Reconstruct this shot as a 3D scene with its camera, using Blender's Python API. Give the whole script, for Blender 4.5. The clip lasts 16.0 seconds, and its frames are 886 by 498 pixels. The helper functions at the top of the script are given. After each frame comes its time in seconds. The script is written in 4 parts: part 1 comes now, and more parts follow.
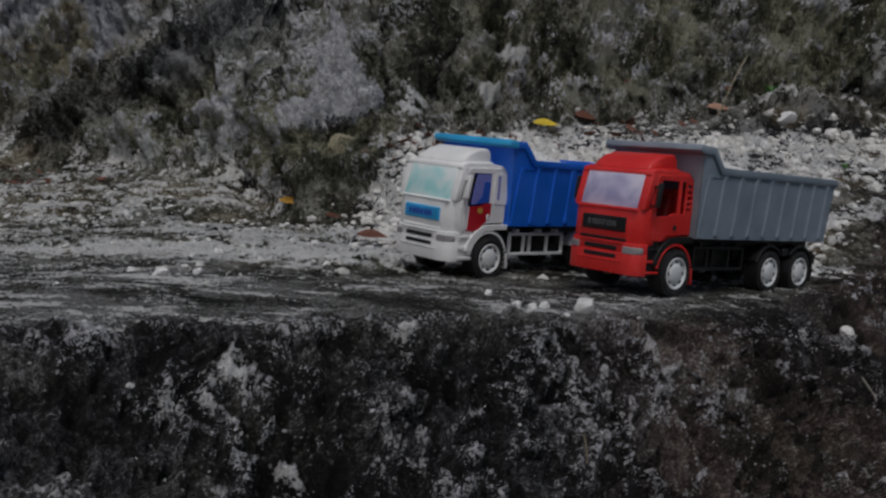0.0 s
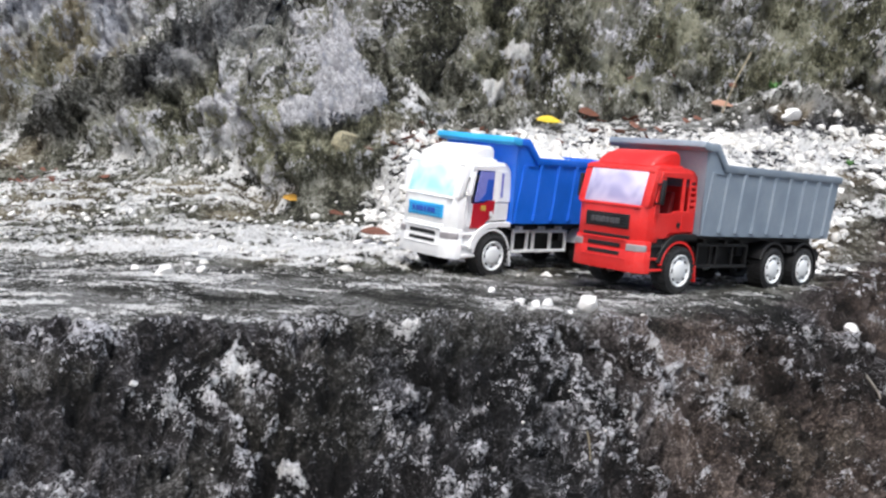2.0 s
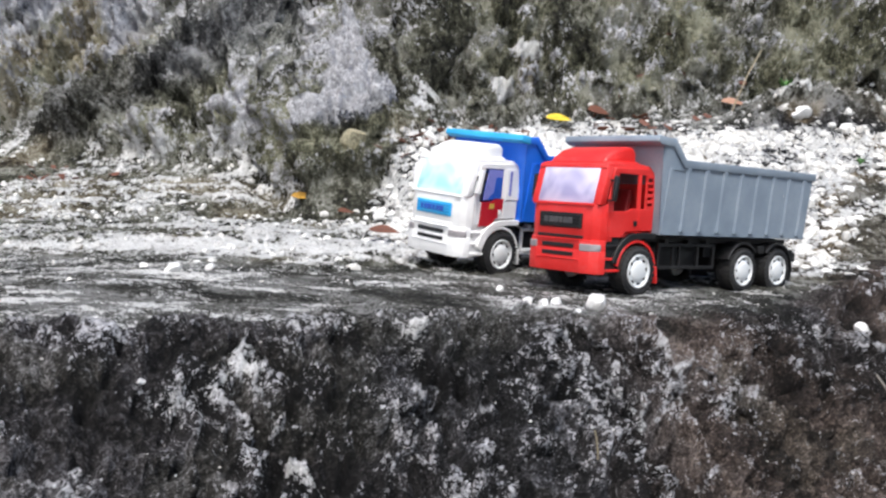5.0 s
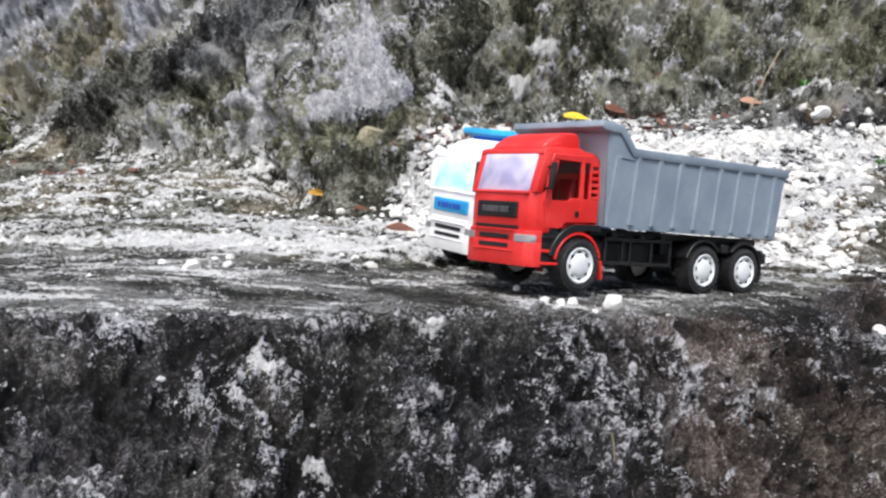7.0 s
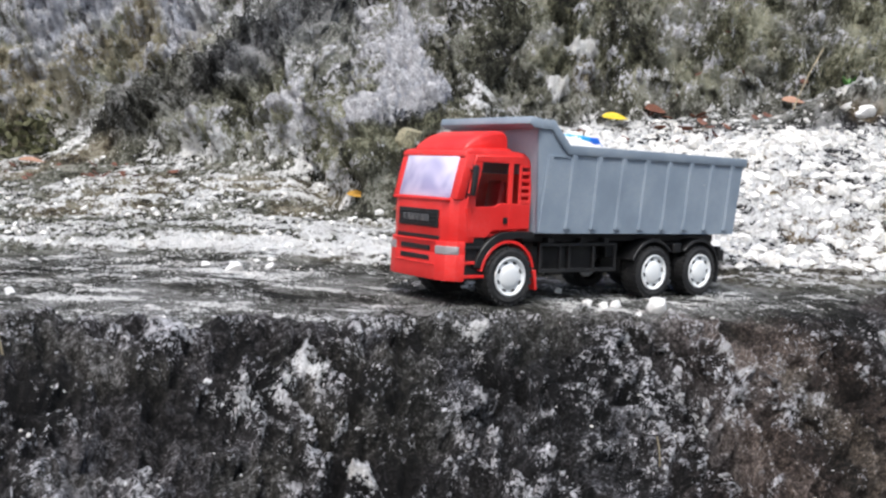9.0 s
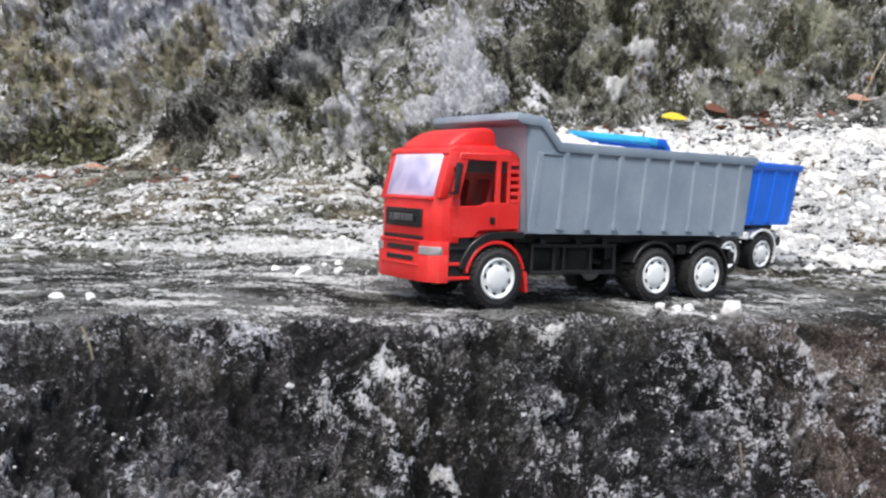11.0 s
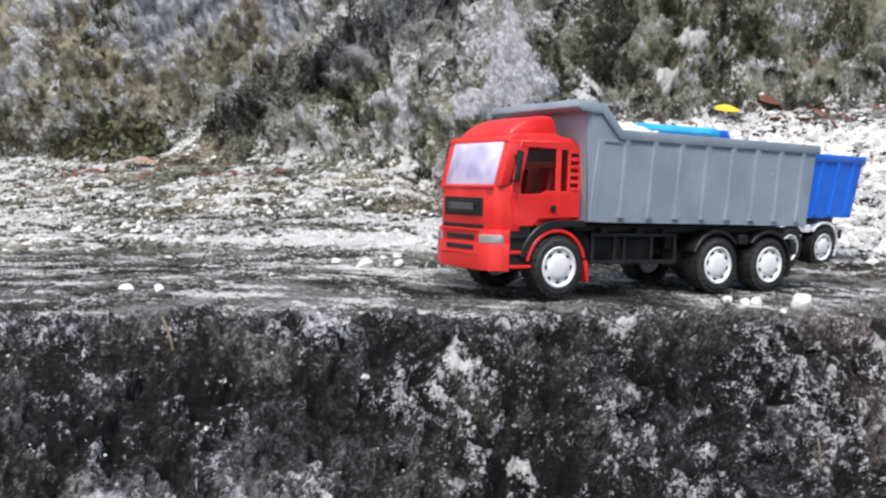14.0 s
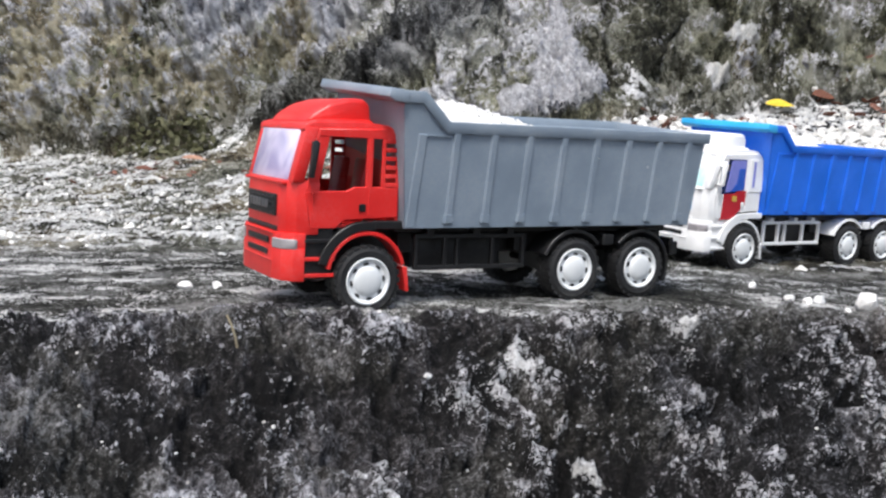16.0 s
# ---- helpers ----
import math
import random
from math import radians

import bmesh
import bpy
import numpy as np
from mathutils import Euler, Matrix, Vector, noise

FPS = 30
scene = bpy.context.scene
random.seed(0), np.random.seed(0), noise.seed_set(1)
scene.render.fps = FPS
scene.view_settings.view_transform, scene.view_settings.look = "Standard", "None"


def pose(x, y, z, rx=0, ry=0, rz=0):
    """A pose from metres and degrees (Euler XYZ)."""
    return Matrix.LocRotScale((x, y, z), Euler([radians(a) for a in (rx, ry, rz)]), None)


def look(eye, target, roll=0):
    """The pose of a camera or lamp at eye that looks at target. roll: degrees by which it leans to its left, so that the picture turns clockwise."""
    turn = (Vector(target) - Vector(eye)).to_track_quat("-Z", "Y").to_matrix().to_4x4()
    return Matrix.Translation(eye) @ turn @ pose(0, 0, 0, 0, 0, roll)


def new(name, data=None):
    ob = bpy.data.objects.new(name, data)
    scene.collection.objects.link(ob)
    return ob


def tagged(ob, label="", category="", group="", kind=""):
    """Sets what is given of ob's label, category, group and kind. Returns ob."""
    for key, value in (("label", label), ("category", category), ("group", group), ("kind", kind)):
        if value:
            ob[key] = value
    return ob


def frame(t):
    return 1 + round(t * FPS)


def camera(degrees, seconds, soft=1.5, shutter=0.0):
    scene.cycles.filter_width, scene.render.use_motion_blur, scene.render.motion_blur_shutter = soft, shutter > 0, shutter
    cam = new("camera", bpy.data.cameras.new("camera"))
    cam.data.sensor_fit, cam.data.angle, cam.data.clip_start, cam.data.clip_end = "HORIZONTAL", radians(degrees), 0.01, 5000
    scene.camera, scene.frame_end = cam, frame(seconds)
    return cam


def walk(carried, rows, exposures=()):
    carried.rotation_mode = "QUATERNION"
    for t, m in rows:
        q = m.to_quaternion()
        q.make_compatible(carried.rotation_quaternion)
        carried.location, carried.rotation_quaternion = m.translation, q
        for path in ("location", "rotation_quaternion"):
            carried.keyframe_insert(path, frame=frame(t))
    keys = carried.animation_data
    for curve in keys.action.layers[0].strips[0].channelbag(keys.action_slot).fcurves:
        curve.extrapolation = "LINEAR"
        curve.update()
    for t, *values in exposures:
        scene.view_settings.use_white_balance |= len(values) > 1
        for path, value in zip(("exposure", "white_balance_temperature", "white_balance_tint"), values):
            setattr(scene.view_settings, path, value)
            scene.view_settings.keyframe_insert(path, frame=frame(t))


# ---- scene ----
cam = camera(49.5, 16.0, soft=2.4)
CAM = [
    (0, 0, 0, 0.11, 85.5, 0, 0),
    (0.5, 0.0014, 0.0005, 0.1105, 85.45, -0.02, 0.16),
    (1, 0.0007, 0, 0.1106, 85.39, -0.02, 0.19),
    (1.5, 0.0002, -0.0002, 0.1106, 85.37, 0.08, 0.21),
    (2, 0.0005, 0.0002, 0.1103, 85.33, 0.08, 0.22),
    (2.5, 0.0008, 0.0002, 0.1109, 85.33, 0.03, 0.23),
    (3, 0.0015, 0.0002, 0.1105, 85.37, 0.06, 0.28),
    (5.5, 0.0019, 0.0012, 0.1111, 85.09, -0.04, 0.99),
    (6, 0.0013, 0.0011, 0.1114, 84.97, -0.17, 1.22),
    (6.5, 0.0007, 0.0004, 0.1121, 84.89, -0.28, 1.49),
    (7, -0.0004, 0.0001, 0.1133, 84.99, -0.31, 1.7),
    (7.5, -0.0014, 0.0004, 0.1138, 85.06, -0.21, 1.98),
    (8, -0.0027, 0.0015, 0.1134, 85.01, -0.23, 2.6),
    (8.5, -0.004, 0.0015, 0.1142, 84.98, -0.25, 3.19),
    (11, -0.0253, 0.001, 0.1164, 85.13, 0.43, 6.68),
    (11.5, -0.031, 0.0012, 0.1164, 84.8, 0.34, 7.53),
    (12, -0.0374, 0.0017, 0.1154, 84.73, 0.28, 8.25),
    (12.5, -0.0433, 0.001, 0.1151, 84.92, 0.56, 8.57),
    (13, -0.0457, 0.0006, 0.115, 85.02, 0.74, 8.67),
    (13.5, -0.0467, 0.0012, 0.1146, 84.93, 0.66, 8.74),
    (14, -0.0492, 0.0013, 0.1142, 84.83, 0.58, 8.88),
    (14.5, -0.0516, 0.0018, 0.1139, 84.87, 0.62, 9.25),
    (15, -0.0544, 0.0031, 0.1144, 84.87, 0.76, 9.61),
    (15.5, -0.0576, 0.0029, 0.1153, 84.78, 0.76, 10.02),
    (16, -0.0643, 0.0036, 0.1154, 84.61, 0.72, 11.22),
]
walk(cam, [(r[0], pose(*r[1:])) for r in CAM], [(0.0, -1.62), (0.5, -0.62), (1.0, 0.08), (1.5, 0.3), (16.0, 0.3)])

# ---- light: open shade under a bright hazy sky ----
world = bpy.data.worlds.new("sky")
scene.world = world
world.use_nodes = True
wn = world.node_tree
sky = wn.nodes.new("ShaderNodeTexSky")
sky.sky_type, sky.sun_disc = "NISHITA", False
sky.sun_elevation, sky.sun_rotation = radians(58), radians(200)
sky.air_density, sky.dust_density = 1.0, 4.0
wn.nodes["Background"].inputs["Strength"].default_value = 0.15
wn.links.new(sky.outputs[0], wn.nodes["Background"].inputs["Color"])
sun = new("sun", bpy.data.lights.new("sun", "SUN"))
sun.data.energy, sun.data.angle, sun.data.color = 2.7, radians(14), (0.97, 0.985, 1.0)
sun.matrix_world = look((0.5, -1.0, 4.0), (0.0, 1.2, 0.0))


# ---- materials ----
def material(name, rough=0.5, metal=0.0):
    m = bpy.data.materials.new(name)
    m.use_nodes = True
    b = m.node_tree.nodes["Principled BSDF"]
    b.inputs["Roughness"].default_value, b.inputs["Metallic"].default_value = rough, metal
    return m, m.node_tree, b


def noise_node(nt, scale, detail=4.0, rough=0.6, coord=None, dist=0.0):
    n = nt.nodes.new("ShaderNodeTexNoise")
    n.inputs["Scale"].default_value, n.inputs["Detail"].default_value = scale, detail
    n.inputs["Roughness"].default_value, n.inputs["Distortion"].default_value = rough, dist
    if coord is not None:
        nt.links.new(coord, n.inputs["Vector"])
    return n.outputs["Fac"]


def ramp(nt, fac, stops):
    r = nt.nodes.new("ShaderNodeValToRGB")
    while len(r.color_ramp.elements) < len(stops):
        r.color_ramp.elements.new(0.5)
    for e, (p, c) in zip(r.color_ramp.elements, stops):
        e.position, e.color = p, (*c, 1) if len(c) == 3 else c
    nt.links.new(fac, r.inputs[0])
    return r.outputs[0]


def mix(nt, fac, a, b, blend="MIX"):
    n = nt.nodes.new("ShaderNodeMix")
    n.data_type, n.blend_type = "RGBA", blend
    for sock, v in ((n.inputs[0], fac), (n.inputs[6], a), (n.inputs[7], b)):
        if isinstance(v, (int, float)):
            sock.default_value = v
        elif isinstance(v, tuple):
            sock.default_value = (*v, 1)
        else:
            nt.links.new(v, sock)
    return n.outputs[2]


def maths(nt, op, a, b=0.0, clamp=False):
    n = nt.nodes.new("ShaderNodeMath")
    n.operation, n.use_clamp = op, clamp
    for sock, v in zip(n.inputs, (a, b)):
        if isinstance(v, (int, float)):
            sock.default_value = v
        else:
            nt.links.new(v, sock)
    return n.outputs[0]


def bump(nt, b, height, strength, distance):
    n = nt.nodes.new("ShaderNodeBump")
    n.inputs["Strength"].default_value, n.inputs["Distance"].default_value = strength, distance
    nt.links.new(height, n.inputs["Height"])
    nt.links.new(n.outputs[0], b.inputs["Normal"])


def coords(nt):
    return nt.nodes.new("ShaderNodeTexCoord").outputs["Object"]


def plastic(name, colour, rough=0.38, dust=0.25, clear=0.0):
    """Moulded toy plastic: slight mottling, scuffs in the gloss and pale quarry dust."""
    m, nt, b = material(name, rough)
    c = coords(nt)
    big, fine = noise_node(nt, 28, 3, 0.6, c), noise_node(nt, 420, 4, 0.65, c)
    shade = mix(nt, ramp(nt, big, [(0.3, (0, 0, 0)), (0.7, (1, 1, 1))]), tuple(v * 0.88 for v in colour), tuple(min(1, v * 1.08) for v in colour))
    film = maths(nt, "MULTIPLY", ramp(nt, maths(nt, "MULTIPLY", big, fine), [(0.22, (0, 0, 0)), (0.42, (1, 1, 1))]), dust)
    nt.links.new(mix(nt, film, shade, (0.5, 0.48, 0.44)), b.inputs["Base Color"])
    nt.links.new(maths(nt, "ADD", maths(nt, "MULTIPLY", fine, 0.22), rough - 0.1), b.inputs["Roughness"])
    bump(nt, b, fine, 0.08, 0.0006)
    if clear:
        b.inputs["Transmission Weight"].default_value = clear
    return m


RED_P = plastic("red_plastic", (0.74, 0.022, 0.020), 0.36, 0.08)
GREY_P = plastic("grey_plastic", (0.255, 0.315, 0.38), 0.5, 0.16)
WHITE_P = plastic("white_plastic", (0.90, 0.90, 0.89), 0.38, 0.05)
BLUE_P = plastic("blue_plastic", (0.010, 0.165, 0.8), 0.4, 0.04)
SKYBLUE_P = plastic("pale_blue_plastic", (0.03, 0.42, 0.8), 0.4, 0.05)
BLACK_P = plastic("black_plastic", (0.009, 0.009, 0.010), 0.42, 0.03)
DARKGREY_P = plastic("dark_grey_plastic", (0.07, 0.07, 0.075), 0.45, 0.12)
LAMP_P = plastic("lamp_grey", (0.3, 0.28, 0.29), 0.3, 0.1)
RUBBER = plastic("tyre_rubber", (0.011, 0.011, 0.012), 0.7, 0.06)
RIM_P = plastic("rim_white", (0.78, 0.8, 0.8), 0.35, 0.04)
STICKER_RED = plastic("red_sticker", (0.5, 0.012, 0.025), 0.35, 0.05)
STICKER_VIOLET = plastic("violet_sticker", (0.22, 0.24, 0.62), 0.3, 0.05)
STICKER_BLUE = plastic("blue_sticker", (0.02, 0.1, 0.5), 0.3, 0.05)
STICKER_GOLD = plastic("gold_sticker", (0.6, 0.4, 0.08), 0.35, 0.0)


def milky(name, a, b):
    """Clouded clear plastic of a toy windscreen, mottled between two tones."""
    m, nt, s = material(name, 0.12)
    n = noise_node(nt, 26, 2, 0.5, coords(nt), 0.6)
    nt.links.new(ramp(nt, n, [(0.36, a), (0.62, b)]), s.inputs["Base Color"])
    return m


# Milky pinkish plastic; its violet patches paint reflections into the colour.
PINKGLASS = milky("milky_windscreen", (0.40, 0.38, 0.60), (0.74, 0.69, 0.84))
CYANGLASS = milky("pale_cyan_windscreen", (0.42, 0.80, 0.80), (0.86, 0.93, 0.93))
CABIN_RED = plastic("cabin_dark_red", (0.3, 0.012, 0.014), 0.5, 0.1)


def rock_material():
    """Weathered limestone: a dark lichen skin broken open to chalk. The sheet carries the run of its grain, how chalky,
    white, earthy, mossy, bluish or ochre it is, and a tone with the shade of its hollows painted in.
    """
    m, nt, b = material("weathered_rock", 0.92)

    def field(name, out="Fac"):
        a = nt.nodes.new("ShaderNodeAttribute")
        a.attribute_name = name
        return a.outputs[out]

    c, close = coords(nt), field("close")
    tall = nt.nodes.new("ShaderNodeVectorMath")
    tall.operation = "MULTIPLY"
    tall.inputs[1].default_value = (0.9, 0.9, 0.7)
    nt.links.new(c, tall.inputs[0])

    def skin(vec, k):
        """Blotches, grain, grit and broken chips, k times as fine."""
        warp = nt.nodes.new("ShaderNodeTexNoise")
        warp.inputs["Scale"].default_value, warp.inputs["Detail"].default_value = 110 * k, 3
        nt.links.new(vec, warp.inputs["Vector"])
        bent = nt.nodes.new("ShaderNodeVectorMath")
        bent.operation = "MULTIPLY_ADD"
        bent.inputs[1].default_value = (0.016 / k, 0.016 / k, 0.016 / k)
        nt.links.new(warp.outputs["Color"], bent.inputs[0])
        nt.links.new(vec, bent.inputs[2])
        v = nt.nodes.new("ShaderNodeTexVoronoi")
        v.inputs["Scale"].default_value = 150 * k
        nt.links.new(bent.outputs[0], v.inputs["Vector"])
        rgb = nt.nodes.new("ShaderNodeSeparateColor")
        nt.links.new(v.outputs["Color"], rgb.inputs[0])
        return (noise_node(nt, 30 * k, 5, 0.62, vec), noise_node(nt, 105 * k, 6, 0.7, vec), noise_node(nt, 320 * k, 4, 0.7, vec), v.outputs["Distance"], *rgb.outputs)

    def blend(a, b):
        n = nt.nodes.new("ShaderNodeMix")
        for sock, x in zip((n.inputs[0], n.inputs[2], n.inputs[3]), (close, a, b)):
            nt.links.new(x, sock)
        return n.outputs[0]
    nb, nm, nf, dist, *chip = (blend(x, y) for x, y in zip(skin(tall.outputs[0], 1.0), skin(c, 3.1)))

    def off(n, k):
        return maths(nt, "MULTIPLY", maths(nt, "SUBTRACT", n, 0.5), k)
    # tone of the skin, with the painted shade of the sheet's hollows
    tone = maths(nt, "ADD", maths(nt, "ADD", field("mottle_shade"), off(nb, 0.6)), maths(nt, "ADD", off(nm, 1.15), maths(nt, "ADD", off(nf, 0.8), off(chip[2], 0.30))))
    dark = ramp(nt, tone, [(0.22, (0.004, 0.004, 0.0045)), (0.46, (0.018, 0.0175, 0.0185)), (0.62, (0.075, 0.074, 0.081)), (0.84, (0.24, 0.24, 0.26))])
    earth = ramp(nt, tone, [(0.20, (0.010, 0.008, 0.007)), (0.44, (0.046, 0.034, 0.029)), (0.62, (0.11, 0.083, 0.070)), (0.84, (0.24, 0.19, 0.16))])
    moss = ramp(nt, tone, [(0.20, (0.016, 0.016, 0.012)), (0.44, (0.075, 0.075, 0.048)), (0.62, (0.18, 0.18, 0.118)), (0.84, (0.37, 0.37, 0.28))])
    blue = ramp(nt, tone, [(0.20, (0.050, 0.053, 0.065)), (0.46, (0.20, 0.21, 0.25)), (0.72, (0.52, 0.54, 0.62))])
    ochre = ramp(nt, tone, [(0.20, (0.06, 0.042, 0.025)), (0.46, (0.24, 0.18, 0.11)), (0.74, (0.50, 0.43, 0.30))])
    base = mix(nt, field("earth"), dark, earth)
    base = mix(nt, field("moss"), base, moss)
    base = mix(nt, field("ochre"), base, ochre)
    base = mix(nt, field("blue"), base, blue)
    # chalk breaking through, crisp at its edges
    body = maths(nt, "ADD", maths(nt, "MULTIPLY", chip[1], 0.25), maths(nt, "MULTIPLY", nf, 0.75))
    dull = ramp(nt, body, [(0.28, (0.26, 0.26, 0.285)), (0.46, (0.52, 0.52, 0.55)), (0.64, (0.82, 0.82, 0.85))])
    clean = ramp(nt, body, [(0.26, (0.46, 0.455, 0.43)), (0.42, (0.76, 0.755, 0.725)), (0.60, (0.92, 0.92, 0.90))])
    chalk = mix(nt, field("white"), dull, clean)
    share = maths(nt, "ADD", field("chalk"), maths(nt, "ADD", off(nb, 1.2), maths(nt, "ADD", off(nm, 1.7), off(nf, 0.9))))
    share = maths(nt, "ADD", share, off(chip[0], 0.45))
    fac = ramp(nt, share, [(0.50, (0, 0, 0)), (0.66, (1, 1, 1))])
    nt.links.new(mix(nt, fac, base, chalk), b.inputs["Base Color"])
    b.inputs["Specular IOR Level"].default_value = 0.25
    relief = maths(nt, "ADD", maths(nt, "ADD", maths(nt, "MULTIPLY", nm, 1.7), maths(nt, "MULTIPLY", nf, 0.6)), maths(nt, "ADD", maths(nt, "MULTIPLY", fac, 0.22), maths(nt, "MULTIPLY", dist, -0.35)))
    deep = maths(nt, "SUBTRACT", 1.0, maths(nt, "MULTIPLY", close, 0.70))
    bump(nt, b, maths(nt, "MULTIPLY", relief, deep), 1.0, 0.009)
    return m


def stone_material(name, lo, hi, wear=0.7):
    m, nt, b = material(name, 0.9)
    c = coords(nt)
    rnd = nt.nodes.new("ShaderNodeNewGeometry").outputs["Random Per Island"]
    obj = nt.nodes.new("ShaderNodeObjectInfo").outputs["Random"]
    n2 = noise_node(nt, 160, 6, 0.7, c)
    tone = maths(nt, "FRACT", maths(nt, "ADD", rnd, obj))
    body = mix(nt, tone, lo, hi)
    stain = ramp(nt, n2, [(0.36, (0.1, 0.09, 0.08)), (0.5, (0.6, 0.58, 0.55)), (0.68, (1, 1, 1))])
    nt.links.new(mix(nt, wear, body, mix(nt, 1.0, body, stain, "MULTIPLY")), b.inputs["Base Color"])
    b.inputs["Specular IOR Level"].default_value = 0.25
    bump(nt, b, n2, 0.7, 0.002)
    return m


ROCK = rock_material()
CHALK = stone_material("chalk_stone", (0.62, 0.61, 0.575), (0.93, 0.925, 0.90), 0.35)
CHALK_PALE = stone_material("pale_limestone", (0.42, 0.41, 0.37), (0.62, 0.61, 0.57), 0.8)
CHALK_OCHRE = stone_material("lichened_limestone", (0.30, 0.27, 0.17), (0.46, 0.43, 0.30), 0.8)
CHALK_WHITE = stone_material("white_gravel", (0.76, 0.75, 0.73), (0.9, 0.9, 0.89), 0.3)


def leaf_material(name, colour):
    m, nt, b = material(name, 0.6)
    n = noise_node(nt, 90, 4, 0.6, coords(nt))
    nt.links.new(ramp(nt, n, [(0.3, tuple(v * 0.6 for v in colour)), (0.65, colour)]), b.inputs["Base Color"])
    return m


LEAF_YELLOW = leaf_material("yellow_leaf", (0.75, 0.55, 0.03))
LEAF_ORANGE = leaf_material("orange_leaf", (0.6, 0.33, 0.05))
LEAF_BROWN = leaf_material("brown_leaf", (0.16, 0.06, 0.035))
LEAF_PINK = leaf_material("pale_brown_leaf", (0.45, 0.25, 0.17))
LEAF_GREEN = leaf_material("green_leaf", (0.09, 0.26, 0.05))
LEAF_OLIVE = leaf_material("olive_leaf", (0.10, 0.10, 0.045))
STRAW = leaf_material("dry_stalk", (0.42, 0.36, 0.24))
TWIG = leaf_material("grey_twig", (0.17, 0.15, 0.13))


# ---- the quarry face: one sheet from the ledge's foot over the ledge to the cliff ----
def lattice(ix, iy, iz, seed):
    h = (ix * 374761393 + iy * 668265263 + iz * 2147483647 + seed * 974634777) & 0xFFFFFFFF
    h = ((h ^ (h >> 13)) * 1274126177) & 0xFFFFFFFF
    h = ((h ^ (h >> 16)) * 2246822519) & 0xFFFFFFFF
    return ((h ^ (h >> 15)) & 0xFFFF) / 32767.5 - 1.0


def vnoise(p, freq, seed):
    q = p * freq
    f0 = np.floor(q)
    f = q - f0
    i = f0.astype(np.int64)
    f = f * f * f * (f * (f * 6 - 15) + 10)
    out = 0.0
    for dx in (0, 1):
        for dy in (0, 1):
            for dz in (0, 1):
                w = (f[..., 0] if dx else 1 - f[..., 0]) * (f[..., 1] if dy else 1 - f[..., 1]) * (f[..., 2] if dz else 1 - f[..., 2])
                out = out + w * lattice(i[..., 0] + dx, i[..., 1] + dy, i[..., 2] + dz, seed)
    return out


def fbm(p, freq, octaves, seed, gain=0.55):
    out, amp, tot = 0.0, 1.0, 0.0
    for k in range(octaves):
        out, tot = out + amp * vnoise(p, freq * 2.03 ** k, seed + k), tot + amp
        amp *= gain
    return out / tot


def soft(t, w):
    return w * np.logaddexp(0.0, t / w)


def step(t, a, b):
    s = np.clip((t - a) / (b - a), 0, 1)
    return s * s * (3 - 2 * s)


def edge(x, y):
    """How far a place lies in front of the ledge's brink."""
    p = np.stack([x, y, 0 * x], -1)
    return (x + 0.28) * 0.462 - (y - 0.62) * 0.887 + 0.8 * soft(x - 0.27, 0.02) + 0.022 * fbm(p, 14, 3, 7) - 0.004


def height(x, y):
    """The bare height of the rock, and how far the ridge and the cliff rise over the floor."""
    ledge = -0.06 * (np.clip(x, -0.3, 0.6) + 0.06) - 0.003
    ledge = ledge + (0.012 - ledge) * step(y, 1.25, 1.6)
    fall = np.interp(x, [-0.36, -0.2, -0.13, 0.05, 0.13, 0.3, 0.42], [0.12, 0.42, 0.6, 0.62, 0.9, 0.85, 0.6])
    front = -fall * soft(edge(x, y), 0.012)
    apron = np.interp(x, [-2.0, -1.3, -1.0, -0.45, -0.3], [0.15, 0.16, 0.25, 0.26, 0.0]) * soft(y - 1.74, 0.05)
    apron = np.minimum(apron, 0.16)
    foot = np.interp(x, [-2.2, -1.6, -1.2, -0.9, -0.6, -0.42, -0.27, -0.13, 0.0, 0.2, 0.5, 1.5], [2.6, 2.45, 2.42, 2.18, 2.12, 2.06, 1.77, 1.77, 1.52, 1.47, 1.42, 1.4])
    rise = np.interp(x, [-2.0, -1.2, -0.9, -0.6, -0.42, -0.3, -0.16, -0.02, 0.2, 1.5], [0.5, 0.5, 1.0, 2.0, 2.0, 1.5, 1.4, 0.42, 0.38, 0.38])
    cap = np.interp(x, [-2.0, -1.1, -0.98, -0.82, -0.675, -0.53, -0.4, -0.3, -0.15, 0.0, 0.2, 1.5], [0.02, 0.02, 0.03, 0.12, 0.25, 0.31, 0.28, 0.19, 0.17, 0.2, 0.22, 0.23])
    after = np.interp(x, [-2.0, -1.2, -0.9, -0.55, -0.3, -0.1, 0.05, 1.5], [0.4, 0.3, 0.12, 0.15, 0.7, 0.9, 1.5, 1.5])
    t = soft(y - foot, 0.016)
    back = np.where(t < cap / rise, rise * t, cap + after * (t - cap / rise))
    cliff = 1.7 * soft(y - np.interp(x, [-2.0, -1.5, -1.25, -0.8, -0.3], [2.5, 2.44, 2.5, 2.56, 2.6]), 0.03) * step(-x, 0.2, 0.4)
    return np.maximum(ledge + front + apron + back + cliff, -0.45), back + cliff


